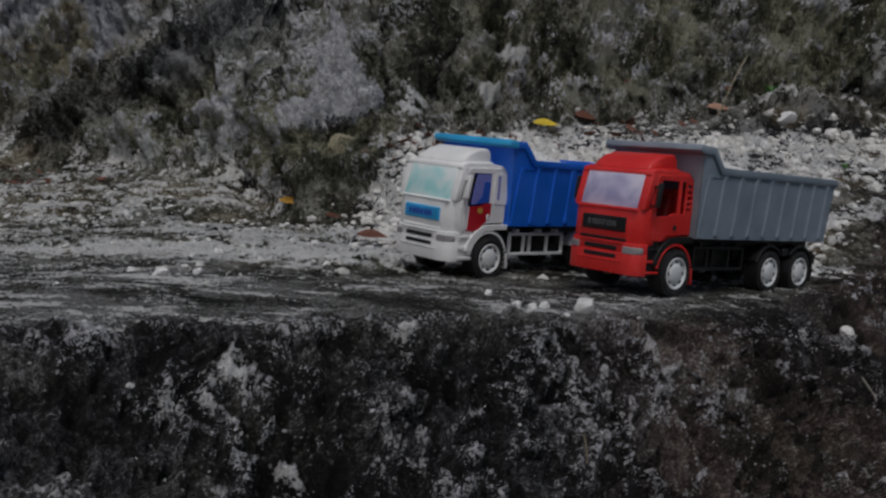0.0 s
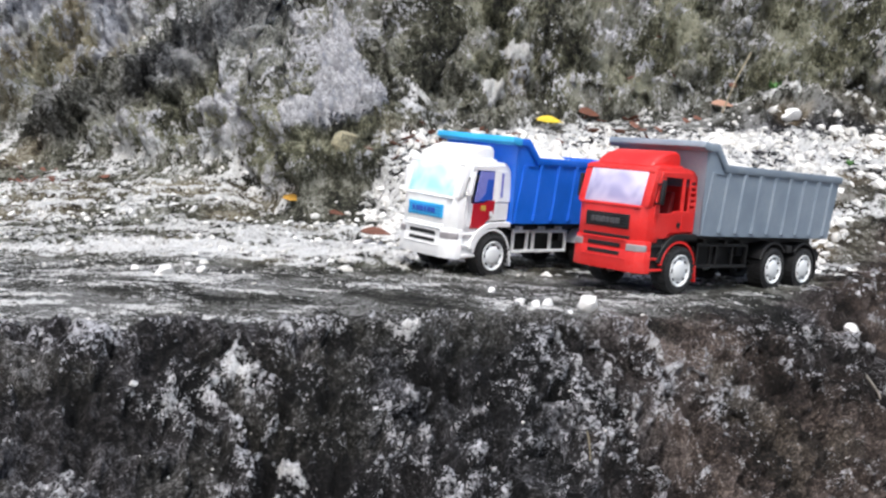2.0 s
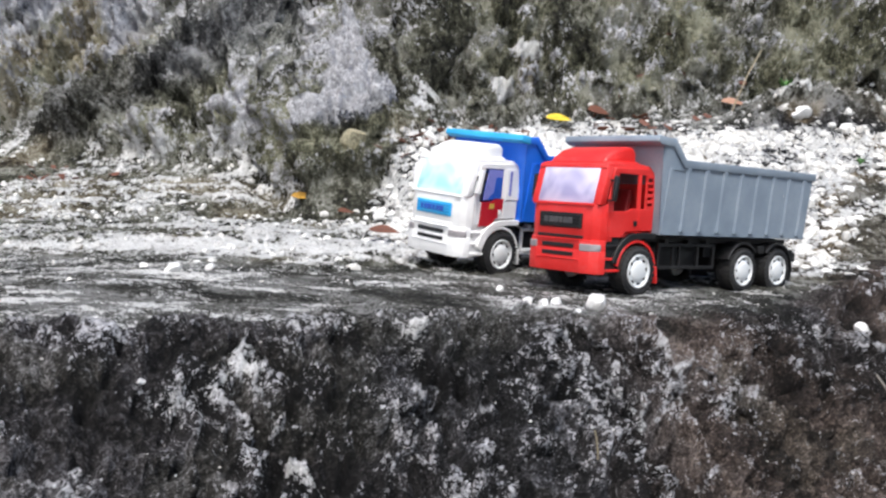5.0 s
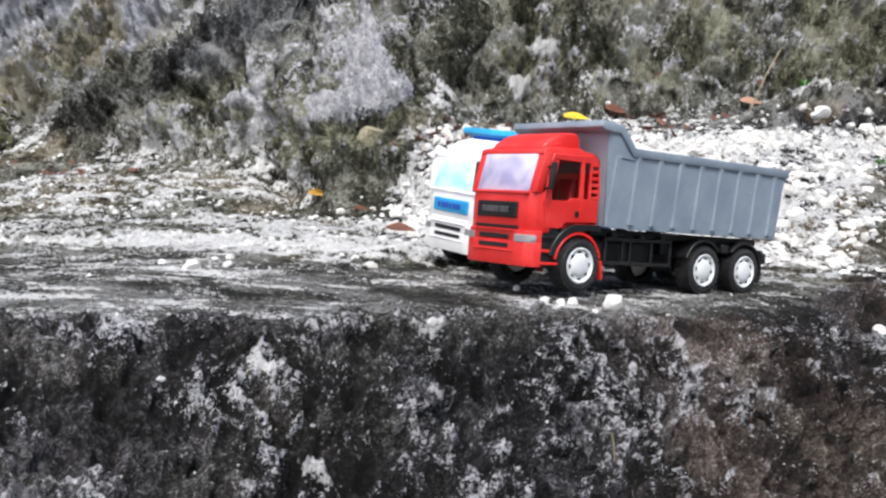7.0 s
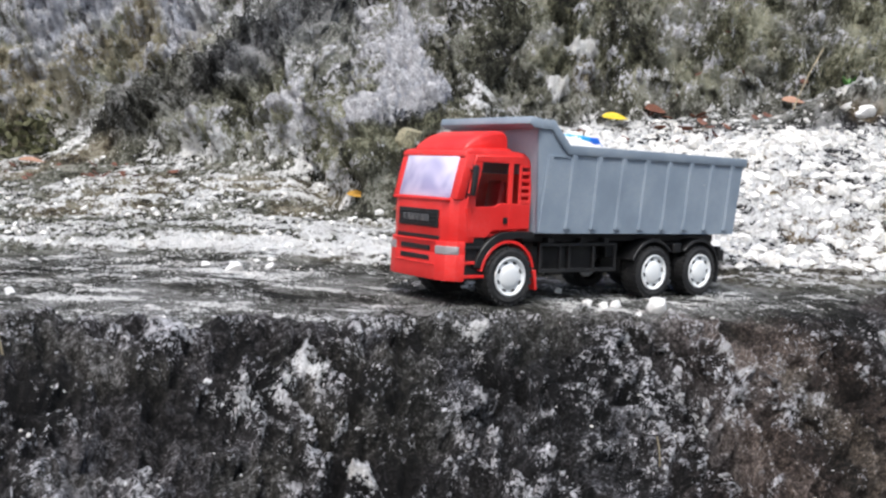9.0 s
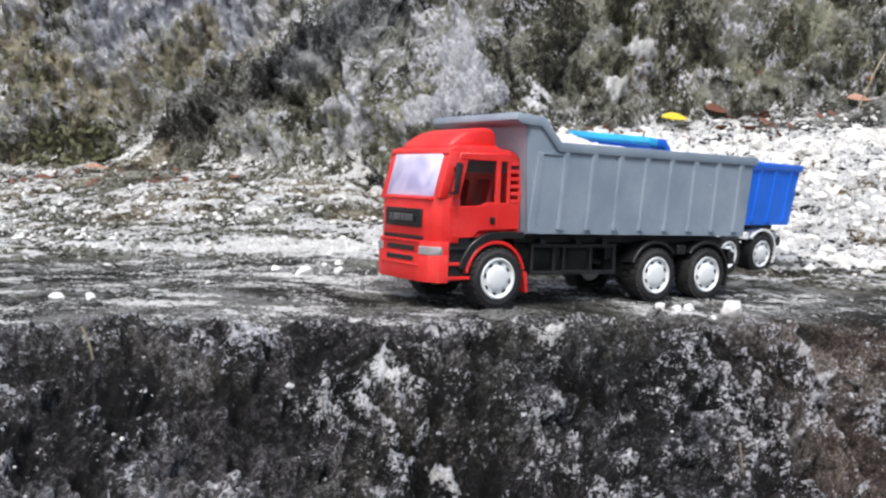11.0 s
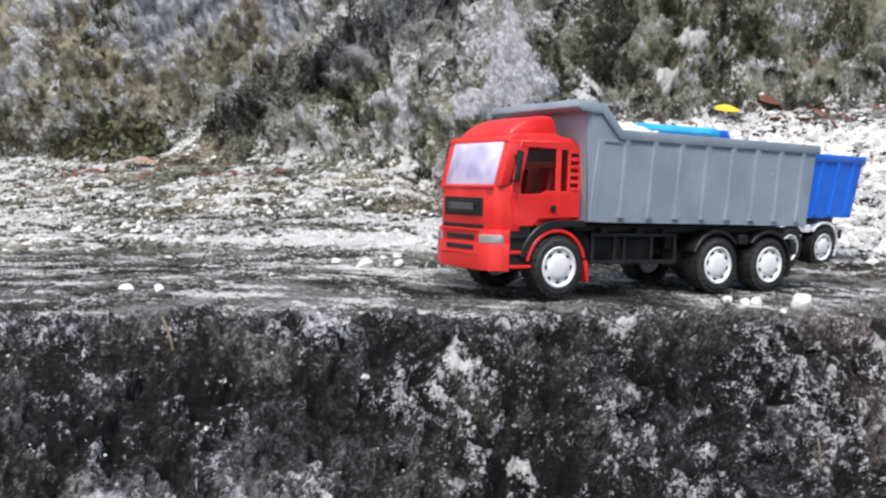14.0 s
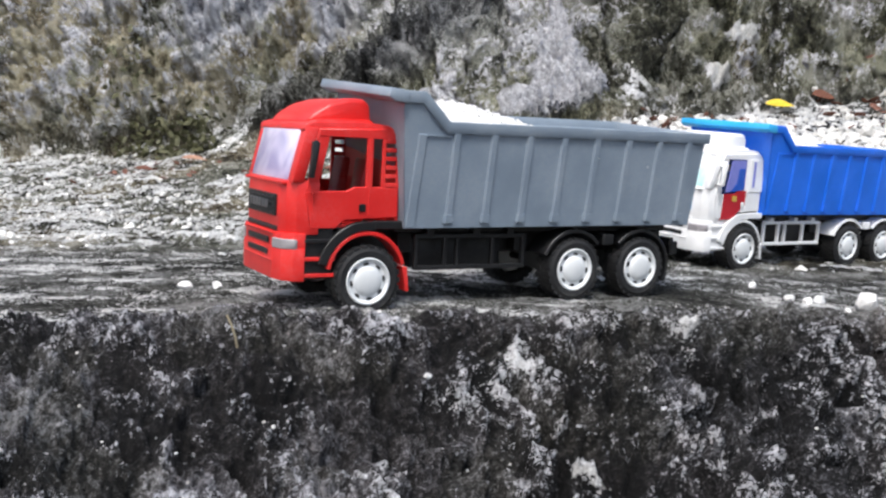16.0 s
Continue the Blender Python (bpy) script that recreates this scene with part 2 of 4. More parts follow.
def sheet():
    ys = np.concatenate([[-30, -12, -5, -2, -0.8, -0.2, 0.1], np.linspace(0.26, 1.0, 320), np.linspace(1.004, 1.75, 150), np.linspace(1.754, 2.95, 260), [3.1, 3.5, 4.5, 7, 14, 40]])
    us = np.concatenate([[-40, -12, -4, -2, -1.2, -0.95], np.linspace(-0.82, 0.6, 800), [0.75, 1.0, 2, 4, 12, 40]])
    Y, U = np.meshgrid(ys, us, indexing="ij")
    X = U * (np.maximum(Y, 0.26) + 0.15)
    Z, over = height(X, Y)
    Z = np.minimum(Z, 2.6)
    p = np.stack([X, Y, Z], -1)
    n = np.cross(np.gradient(p, axis=1), np.gradient(p, axis=0))
    n /= np.linalg.norm(n, axis=-1, keepdims=True) + 1e-12
    big, mid, fine, grit = fbm(p, 7, 3, 3), fbm(p, 22, 4, 11), fbm(p, 85, 3, 23), fbm(p, 260, 2, 37)
    front = step(edge(X, Y) + 0.03 * mid + 0.02 * fine, -0.03, 0.03)
    right = step(X, -0.14, -0.02)
    rubble = step(Y + 0.08 * mid + 0.05 * step(X, 0.2, 0.35) - 0.32 * step(X, 0.5, 0.7), 1.28, 1.52) * (1 - step(Y + 0.05 * mid, 1.96, 2.03)) * (1 - step(Z + 0.02 * mid, 0.165, 0.205)) * step(X + 0.08 * mid, -0.17, -0.04)
    low = 0.05 * step(X, -0.36, -0.28)
    wall = right * step(Y + 0.05 * mid, 1.95, 2.03) + (1 - right) * step(over + 0.02 * mid, 0.015 + low, 0.06 + low)
    wall = wall * (1 - rubble)
    far = step(Y + 0.1 * mid, 0.96, 1.2) * (1 - wall) * (1 - rubble) * (1 - front) * (1 - 0.65 * step(X, -0.06, 0.08))
    flat = (1 - front) * (1 - wall) * (1 - rubble)
    # the strands of the face run down it
    down = np.array([0.402, -0.772, -0.49])
    g = p - 0.45 * (p @ down)[..., None] * down

    def ridge(q, freq, octaves, seed):
        return 1 - 2.2 * np.abs(fbm(q, freq, octaves, seed))
    lump, lumpy, strand, strands = ridge(p, 42, 3, 47), ridge(p, 95, 2, 57), ridge(g, 55, 3, 61), ridge(g, 130, 3, 63)
    ribs = 1 - 2.0 * np.abs(fbm(p * [1.9, 1.9, 0.55], 13, 4, 51))
    # Follows the relief: chalky crust on lumps, and hollow shade put into the colour.
    crust_shade = 0.40 * mid + 0.26 * (lump - 0.35) + 0.30 * (strand - 0.35) + 0.26 * (strands - 0.35) + 0.2 * fine
    plates = fbm(p * [0.7, 1.5, 1.0], 26, 4, 91)
    crisp = step(plates + 0.35 * fine, -0.05, 0.12)
    inner = step(edge(X, Y) + 0.01 * mid, -0.01, 0.05) * (0.45 + 0.55 * step(X, -0.20, -0.08))
    near = front * (0.35 + 0.65 * inner) * (0.022 * mid + 0.013 * lump + 0.013 * strand + 0.008 * strands + 0.005 * fine + 0.002 * grit)
    level = flat * ((0.0014 + 0.003 * far) * mid + (0.0010 + 0.003 * far) * fine + 0.0012 * grit + (0.0008 + 0.005 * far) * crisp)
    slope = rubble * (0.007 * mid + 0.004 * lumpy + 0.004 * fine + 0.002 * grit)
    high = wall * (0.060 * big + (0.030 + 0.03 * step(Y, 2.42, 2.52)) * ribs + 0.040 * mid + 0.022 * lump + 0.012 * lumpy + 0.006 * fine + 0.002 * grit)

    def hump(x, z, rx, rz, sharp=2):
        return np.exp(-(((X - x + 0.012 * mid) / rx) ** 2 + ((Z - z + 0.012 * fine) / rz) ** 2) ** sharp) * step(Y, 1.9, 2.0)
    lumps = np.maximum(hump(0.094, 0.264, 0.024, 0.027), hump(0.141, 0.335, 0.034, 0.017))
    pillar = hump(0.148, 0.285, 0.022, 0.060)
    pale = np.maximum(lumps, 0.6 * pillar)
    spread = 0.006 + np.interp(Z, [0.20, 0.26, 0.30, 0.40], [0.080, 0.064, 0.036, 0.012])
    tri = np.clip(1 - np.abs(X + 0.228 - 0.14 * (0.40 - Z) + 0.03 * mid) / spread, 0, 1) * step(Z + 0.02 * mid, 0.185, 0.215) * (1 - step(Z, 0.39, 0.42)) * step(Y, 1.78, 1.85)
    tri = step(tri, 0.0, 0.25)
    notch = np.exp(-(((X + 0.22) / 0.11) ** 2 + ((Z - 0.165) / 0.022) ** 2) ** 2) * wall
    outcrop = np.exp(-(((X - 0.70 - 0.25 * (Y - 1.9)) / 0.15) ** 2 + ((Y - 1.93) / 0.085) ** 2) ** 2)
    knobs = np.maximum(0.6 * hump(0.90, 0.303, 0.045, 0.035), hump(0.985, 0.27, 0.05, 0.05))
    high = high + 0.026 * pale + 0.016 * tri - 0.03 * notch + 0.03 * knobs
    lift = (near + level + slope + high) * step(Y, 0.1, 0.3) + 0.055 * outcrop * (0.75 + 0.7 * mid + 0.4 * lump)
    q = p + n * lift[..., None]
    # chalk and other skins
    streak = fbm(p * [1.0, 2.4, 2.4], 30, 4, 71)
    patch, patch2 = fbm(p, 5, 3, 83), fbm(p, 11, 3, 87)

    def line(x0, y0, x1, y1, w):
        dx, dy = x1 - x0, y1 - y0
        k = np.clip(((X - x0) * dx + (Y - y0) * dy) / (dx * dx + dy * dy), 0, 1)
        return np.exp(-(np.hypot(X - x0 - k * dx + 0.006 * fine, Y - y0 - k * dy + 0.006 * mid) / w) ** 2)
    veins = 0.9 * line(0.046, 0.771, 0.093, 0.743, 0.005) + line(0.093, 0.743, 0.142, 0.735, 0.006) + 0.75 * line(-0.173, 0.554, -0.146, 0.626, 0.013) + 0.5 * line(-0.146, 0.626, -0.109, 0.586, 0.010)
    veins = veins + 2.0 * line(-0.098, 0.560, -0.070, 0.550, 0.0042) + 0.55 * line(-0.102, 0.700, -0.040, 0.705, 0.018) + 0.9 * line(-0.030, 0.71, -0.028, 0.677, 0.007) + 0.8 * line(-0.186, 0.561, -0.184, 0.559, 0.007) + 0.55 * line(0.321, 0.968, 0.359, 0.950, 0.012) + 0.5 * line(0.170, 0.800, 0.180, 0.792, 0.009) + 0.45 * line(-0.25, 0.50, -0.20, 0.47, 0.02)
    # Chalk follows the lumps; the front face gets less than the ledge top.
    chalk = front * (-0.07 - 0.05 * step(-X, 0.1, 0.2) + 1.25 * crust_shade + 0.16 * patch2 + 0.18 * streak + 0.40 * veins - 0.05 * step(X, 0.1, 0.25))
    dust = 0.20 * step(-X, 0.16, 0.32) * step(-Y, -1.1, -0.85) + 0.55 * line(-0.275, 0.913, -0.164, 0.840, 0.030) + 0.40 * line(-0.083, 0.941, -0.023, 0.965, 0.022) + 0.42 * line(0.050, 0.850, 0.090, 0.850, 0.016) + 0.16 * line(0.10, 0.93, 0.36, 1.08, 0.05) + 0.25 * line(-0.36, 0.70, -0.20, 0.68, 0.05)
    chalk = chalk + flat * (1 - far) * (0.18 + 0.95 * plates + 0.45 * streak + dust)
    chalk = chalk - 0.16 * np.exp(-((edge(X, Y) - 0.005 + 0.01 * mid) / 0.022) ** 2)
    bare = 0.6 * line(-0.52, 1.80, -0.24, 1.79, 0.05) + 0.5 * line(-0.54, 1.494, -0.37, 1.377, 0.05) + 0.5 * line(-0.31, 1.69, -0.15, 1.73, 0.06) + 0.4 * line(-0.9, 1.62, -0.55, 1.66, 0.04) + 0.7 * line(-1.02, 2.08, -0.90, 2.24, 0.09)
    drifts = 0.30 * line(-0.50, 1.20, -0.07, 1.28, 0.07)
    chalk = chalk + far * (0.58 - 0.14 * step(-X, 0.4, 0.7) + 1.0 * plates + 0.2 * fine + drifts - bare)
    chalk = chalk + rubble * (0.76 + 0.3 * mid + 0.35 * patch2 - 0.30 * step(X, 0.42, 0.62) * (1 - step(Y, 1.5, 1.7)))
    band = step(-X, 0.30, 0.5) * np.exp(-((over - np.interp(X, [-1.1, -0.98, -0.82, -0.675, -0.53, -0.3], [-0.02, 0.0, 0.09, 0.18, 0.25, 0.42])) / 0.075) ** 2)
    crest = step(-X, 0.24, 0.34) * (1 - step(-X, 0.60, 0.80)) * step(Z + 0.06 * mid, 0.26, 0.33) * (1 - step(Z, 0.44, 0.48))
    foot = step(-X, 0.28, 0.4) * (1 - step(over + 0.04 * mid, 0.05, 0.12)) * wall
    spur = np.exp(-(((X + 0.22) / 0.13) ** 2 + ((Z - 0.12) / 0.08) ** 2) ** 2)
    calm = np.exp(-(((X - 0.12) / 0.12) ** 2 + ((Z - 0.29) / 0.10) ** 2) ** 2) * (1 - pale)
    halo = np.exp(-(((X + 0.19) / 0.17) ** 2 + ((Z - 0.27) / 0.15) ** 2) ** 2) * (1 - tri)
    chalk = chalk + wall * (0.27 + 0.95 * crust_shade + 0.40 * patch2 + 0.25 * mid - 0.85 * band - 0.22 * halo - 0.25 * calm + 0.26 * crest + 0.16 * foot - 0.24 * right - 0.10 * spur)
    # The notch loses its chalk: the crevice's shade is put into the colour too.
    chalk = chalk + 1.2 * lumps + 0.45 * pillar + 0.36 * tri + 0.7 * tri * crust_shade + 0.45 * knobs - 0.5 * notch
    cap_top = step(Y + 0.03 * mid + 0.02 * fine, 1.915, 1.94)
    chalk = chalk + outcrop * (0.30 * cap_top - 1.1 * (1 - cap_top))
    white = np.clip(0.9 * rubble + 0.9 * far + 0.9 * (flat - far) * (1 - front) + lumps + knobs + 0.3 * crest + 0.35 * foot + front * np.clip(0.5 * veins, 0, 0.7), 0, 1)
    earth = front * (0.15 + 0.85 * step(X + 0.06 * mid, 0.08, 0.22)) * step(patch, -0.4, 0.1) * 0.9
    moss = wall * (0.55 + 0.45 * step(fbm(p, 8, 4, 99), -0.3, 0.2)) * (1 - 0.75 * band) * (1 - tri) + front * step(fbm(p, 13, 3, 141), 0.15, 0.4) * 0.12 + flat * (0.25 + 0.3 * far)
    cliff = wall * step(-X, 0.72, 0.9) * step(Y, 2.42, 2.5)
    blue = 0.9 * tri + 0.22 * crest + cliff * (1 - step(-X, 1.42, 1.5)) * step(fbm(p * [1.0, 1.0, 0.6], 5, 3, 105) + 1.6 * (Z - 0.42), -0.2, 0.1) * 0.85
    ochre = wall * step(-X, 0.5, 0.7) * step(Y, 2.4, 2.55) * step(fbm(p * [1, 1, 0.6], 6, 3, 109) + 0.25 * step(-X, 1.4, 1.5) + 0.8 * step(Z, 0.52, 0.58), -0.05, 0.2) * 0.45 + rubble * step(fbm(p, 9, 3, 113), 0.05, 0.35) * 0.8 + 0.4 * pillar + 0.35 * far * step(patch, 0.0, 0.4)
    # Random mottle, with hollow shade painted in; front face and band set darker.
    mottle_shade = 0.5 + wall * (0.60 * fbm(p * [1.2, 1.2, 0.6], 15, 4, 131) + 0.25 * patch2 + 0.24 + 0.11 * step(-X, 0.3, 0.5) - 0.40 * band - 0.10 * halo - 0.10 * right + 0.10 * crest + 0.10 * tri) + (1 - wall) * (0.40 * fbm(g, 40, 4, 133) + 0.25 * patch2 + 0.26 * crust_shade - 0.115 * front + 0.05 * (flat - far) + 0.04 * far)
    ny, nx = Y.shape
    a = (np.arange(ny - 1)[:, None] * nx + np.arange(nx - 1)[None]).ravel()
    quads = np.stack([a, a + 1, a + nx + 1, a + nx], 1)
    me = bpy.data.meshes.new("quarry_rock")
    me.vertices.add(ny * nx)
    me.vertices.foreach_set("co", q.reshape(-1))
    me.loops.add(quads.size)
    me.loops.foreach_set("vertex_index", quads.ravel().astype(np.int32))
    me.polygons.add(len(quads))
    me.polygons.foreach_set("loop_start", np.arange(0, quads.size, 4, dtype=np.int32))
    me.update(calc_edges=True)
    for name, v in (("chalk", chalk), ("earth", earth), ("moss", moss), ("blue", blue), ("ochre", ochre), ("mottle_shade", mottle_shade), ("white", white), ("close", 1 - step(Y, 0.9, 1.35))):
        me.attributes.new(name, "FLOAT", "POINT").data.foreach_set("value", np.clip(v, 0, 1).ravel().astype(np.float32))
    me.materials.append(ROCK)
    me.shade_smooth()
    ob = new("ground", me)
    tagged(ob, "dark weathered limestone ledge and cliff, flecked with white chalk", "rock", kind="structure")
    return q, n, dict(rubble=rubble * (1 - outcrop), wall=wall, flat=flat, front=front, far=far)


GROUND, NORMALS, ZONES = sheet()


def on_ground(x, y):
    d = (GROUND[..., 0] - x) ** 2 + (GROUND[..., 1] - y) ** 2
    return GROUND[np.unravel_index(np.argmin(d), d.shape)]


# ---- mesh helpers ----
def part(name, bm, mat, parent, label=""):
    me = bpy.data.meshes.new(name)
    bmesh.ops.recalc_face_normals(bm, faces=bm.faces)
    bm.to_mesh(me)
    bm.free()
    me.materials.append(mat)
    me.shade_smooth()
    me.set_sharp_from_angle(angle=radians(35))
    ob = new(name, me)
    ob.parent = parent
    if label:
        tagged(ob, label)
    return ob


def prism(bm, pts, a, b, axis="y", bev=0.0, seg=2):
    """A polygon drawn in the two other axes, drawn out along axis from a to b."""
    def at(p, h):
        return {"y": (p[0], h, p[1]), "z": (p[0], p[1], h), "x": (h, p[0], p[1])}[axis]
    lo, hi = [bm.verts.new(at(p, a)) for p in pts], [bm.verts.new(at(p, b)) for p in pts]
    faces = [bm.faces.new(lo), bm.faces.new(hi[::-1])]
    k = len(pts)
    for i in range(k):
        faces.append(bm.faces.new((lo[i], lo[(i + 1) % k], hi[(i + 1) % k], hi[i])))
    bmesh.ops.recalc_face_normals(bm, faces=faces)
    made = lo + hi
    if bev:
        edges = list({e for f in faces for e in f.edges})
        got = bmesh.ops.bevel(bm, geom=edges, offset=bev, segments=seg, affect="EDGES", profile=0.5, clamp_overlap=True)
        made = list({v for f in got["faces"] for v in f.verts} | {v for v in made if v.is_valid})
    return made


def block(bm, x0, x1, y0, y1, z0, z1, bev=0.0, seg=2):
    return prism(bm, [(x0, z0), (x1, z0), (x1, z1), (x0, z1)], y0, y1, "y", bev, seg)


def lathe(bm, prof, seg=36, centre=(0, 0, 0)):
    """A profile of (radius, y) turned about the y axis."""
    rings = []
    for r, y in prof:
        if r < 1e-6:
            rings.append([bm.verts.new((centre[0], centre[1] + y, centre[2]))])
        else:
            rings.append([bm.verts.new((centre[0] + r * math.cos(2 * math.pi * i / seg), centre[1] + y, centre[2] + r * math.sin(2 * math.pi * i / seg))) for i in range(seg)])
    for a, b in zip(rings, rings[1:]):
        for i in range(seg):
            j = (i + 1) % seg
            if len(a) == 1 and len(b) == 1:
                continue
            if len(a) == 1:
                bm.faces.new((a[0], b[i], b[j]))
            elif len(b) == 1:
                bm.faces.new((a[i], b[0], a[j]))
            else:
                bm.faces.new((a[i], b[i], b[j], a[j]))


def arch(bm, cx, cz, r0, r1, y0, y1, a0, a1, n=14, bev=0.0):
    pts = [(cx + r1 * math.cos(radians(a0 + (a1 - a0) * i / n)), cz + r1 * math.sin(radians(a0 + (a1 - a0) * i / n))) for i in range(n + 1)]
    pts += [(cx + r0 * math.cos(radians(a1 + (a0 - a1) * i / n)), cz + r0 * math.sin(radians(a1 + (a0 - a1) * i / n))) for i in range(n + 1)]
    return prism(bm, pts, y0, y1, "y", bev, 1)


# ---- the toy tipper trucks: x ahead from the grille, y to the truck's left, z up from the tyres' foot ----
HUBS, TYRE, RIM_FACE = (-0.0607, -0.2426, -0.3107), 0.025, 0.0535


def make_wheel(parent, x, side, floor=TYRE):
    wheel = new("wheel")
    wheel.parent, wheel.matrix_basis = parent, pose(x, 0.0435 * side, floor, 0, 0, 0 if side > 0 else 180)
    bm = bmesh.new()
    lathe(bm, [(0.0162, 0.0085), (0.0175, 0.0098), (0.0215, 0.0102), (0.0238, 0.0088), (0.0247, 0.006), (0.0247, -0.006), (0.0238, -0.0088), (0.0215, -0.0102), (0.0172, -0.0098), (0.0162, -0.0085)], 40)
    for i in range(26):
        for s in (-1, 1):
            a = 2 * math.pi * (i + 0.25 * s) / 26
            vs = block(bm, -0.0019, 0.0019, 0.0018 * s, 0.0092 * s, 0.0236, 0.0253)
            bmesh.ops.transform(bm, matrix=Matrix.Rotation(a, 4, "Y"), verts=vs)
    part("tyre", bm, RUBBER, wheel)
    bm = bmesh.new()
    lathe(bm, [(0.0, 0.0112), (0.0070, 0.0109), (0.0098, 0.0100), (0.0108, 0.0088), (0.0140, 0.0085), (0.0150, 0.0100), (0.0161, 0.0106), (0.0170, 0.0101), (0.0170, 0.0060), (0.0140, -0.006), (0.0, -0.006)], 40)
    rim = part("rim", bm, RIM_P, wheel, "white plastic wheel disc")
    for i in range(8):
        bm = bmesh.new()
        lathe(bm, [(0.0, 0.0005), (0.0009, 0.0004), (0.0011, -0.0004), (0.0, -0.0004)], 10)
        bmesh.ops.scale(bm, vec=(2.2, 1, 0.9), verts=bm.verts)
        hole = part("vent_hole", bm, BLACK_P, rim)
        a = 2 * math.pi * i / 8
        hole.matrix_basis = pose(0.0126 * math.sin(a), 0.0090, 0.0126 * math.cos(a), 0, math.degrees(a))
    return wheel


def body_side(bm, s):
    """One flank of the cab, with the door window and the quarter window left open."""
    a, b = 0.0455 * s, 0.048 * s
    prism(bm, [(-0.017, 0.058), (-0.036, 0.058), (-0.043, 0.064), (-0.084, 0.066), (-0.084, 0.0875), (-0.050, 0.0875), (-0.044, 0.0845), (-0.0135, 0.0835)], a, b, "y", 0.0006, 1)
    prism(bm, [(-0.0135, 0.0835), (-0.022, 0.0842), (-0.0305, 0.1215), (-0.022, 0.1262)], a, b - 0.0004 * s, "y", 0.0006, 1)
    block(bm, -0.0635, -0.0585, a, b, 0.0868, 0.1222, 0.0005, 1)
    block(bm, -0.0735, -0.0705, a, b - 0.0003 * s, 0.0868, 0.1222, 0.0005, 1)
    prism(bm, [(-0.022, 0.1215), (-0.084, 0.1212), (-0.0835, 0.1245), (-0.074, 0.1285), (-0.022, 0.1268)], a, b, "y", 0.0006, 1)
    block(bm, -0.0845, -0.0815, a, b, 0.0868, 0.1222, 0.0005, 1)
    for i in range(6):
        block(bm, -0.082, -0.0732, a, b + 0.0004 * s, 0.0875 + 0.0062 * i, 0.0906 + 0.0062 * i, 0.0004, 1)


def make_truck(name, look_of):
    """look_of: the colours of cab, box, chassis frame, windscreen, plate, steps, visor and the door stickers."""
    cabm, boxm, framem, glassm, platem, stepm, topm = (look_of[k] for k in ("cab", "box", "frame", "glass", "plate", "step", "top"))
    truck = new(name)
    # cab shell
    bm = bmesh.new()
    nose = [(0.0, 0.032), (-0.0025, 0.040), (-0.008, 0.0455), (-0.017, 0.0478), (-0.024, 0.0478)]
    plan = nose + [(x, -y) for x, y in reversed(nose)]
    prism(bm, plan, 0.0535, 0.0905, "z", 0.0012, 2)
    for s in (-1, 1):
        body_side(bm, s)
        prism(bm, [(-0.0035, 0.0895), (-0.0125, 0.0895), (-0.0225, 0.1275), (-0.0130, 0.1275)], 0.0372 * s, 0.0472 * s, "y", 0.0012, 2)
    roof = [(-0.0112, 0.1255), (-0.0125, 0.1295), (-0.020, 0.1320), (-0.055, 0.1330), (-0.076, 0.1310), (-0.084, 0.1255), (-0.083, 0.1235), (-0.014, 0.1235)]
    prism(bm, roof, -0.0462, 0.0462, "y", 0.0020, 3)
    block(bm, -0.0855, -0.0825, -0.0465, 0.0465, 0.058, 0.1255, 0.0008, 1)
    block(bm, -0.0835, -0.018, -0.0458, 0.0458, 0.0585, 0.0610)
    part("cab", bm, cabm, truck)
    bm = bmesh.new()
    prism(bm, [(-0.016, 0.1305), (-0.021, 0.1368), (-0.033, 0.1444), (-0.048, 0.1490), (-0.060, 0.1490), (-0.0645, 0.1440), (-0.0655, 0.1315)], -0.0375, 0.0375, "y", 0.0040, 3)
    prism(bm, [(-0.015, 0.1305), (-0.023, 0.1332), (-0.064, 0.1345), (-0.066, 0.1310)], -0.0415, 0.0415, "y", 0.0012, 2)
    deflector = part("roof_deflector", bm, cabm, truck)
    for y in (-0.012, 0.012):
        bm = bmesh.new()
        block(bm, -0.0225, -0.0195, y - 0.004, y + 0.004, 0.1335, 0.1352, 0.0005, 1)
        part("roof_lamp", bm, cabm, deflector)
    # bumper with its slots
    bm = bmesh.new()
    low = [(0.0030, 0.030), (0.0005, 0.0405), (-0.006, 0.0475), (-0.0130, 0.0492), (-0.0140, 0.0492)]
    prism(bm, low + [(x, -y) for x, y in reversed(low)], 0.0215, 0.0440, "z", 0.0014, 2)
    prism(bm, [(x - 0.0006, y * 0.985) for x, y in low] + [(x - 0.0006, -y * 0.985) for x, y in reversed(low)], 0.0436, 0.0545, "z", 0.0010, 2)
    bumper = part("bumper", bm, cabm, truck)
    for z0, z1, w, nm in ((0.0550, 0.0583, 0.031, "air_slot"), (0.0455, 0.0498, 0.0215, "air_slot"), (0.0372, 0.0414, 0.0215, "air_slot")):
        bm = bmesh.new()
        block(bm, -0.004, 0.0036 if z0 < 0.05 else 0.0012, -w, w, z0, z1, 0.0006, 1)
        part(nm, bm, BLACK_P if z0 < 0.05 else look_of["slot"], bumper)
    for z in (0.0340, 0.0530):
        bm = bmesh.new()
        block(bm, -0.003, 0.0039, -0.0295, 0.0295, z, z + 0.0011, 0.0004, 1)
        part("bumper_ridge", bm, cabm, bumper)
    for s in (-1, 1):
        bm = bmesh.new()
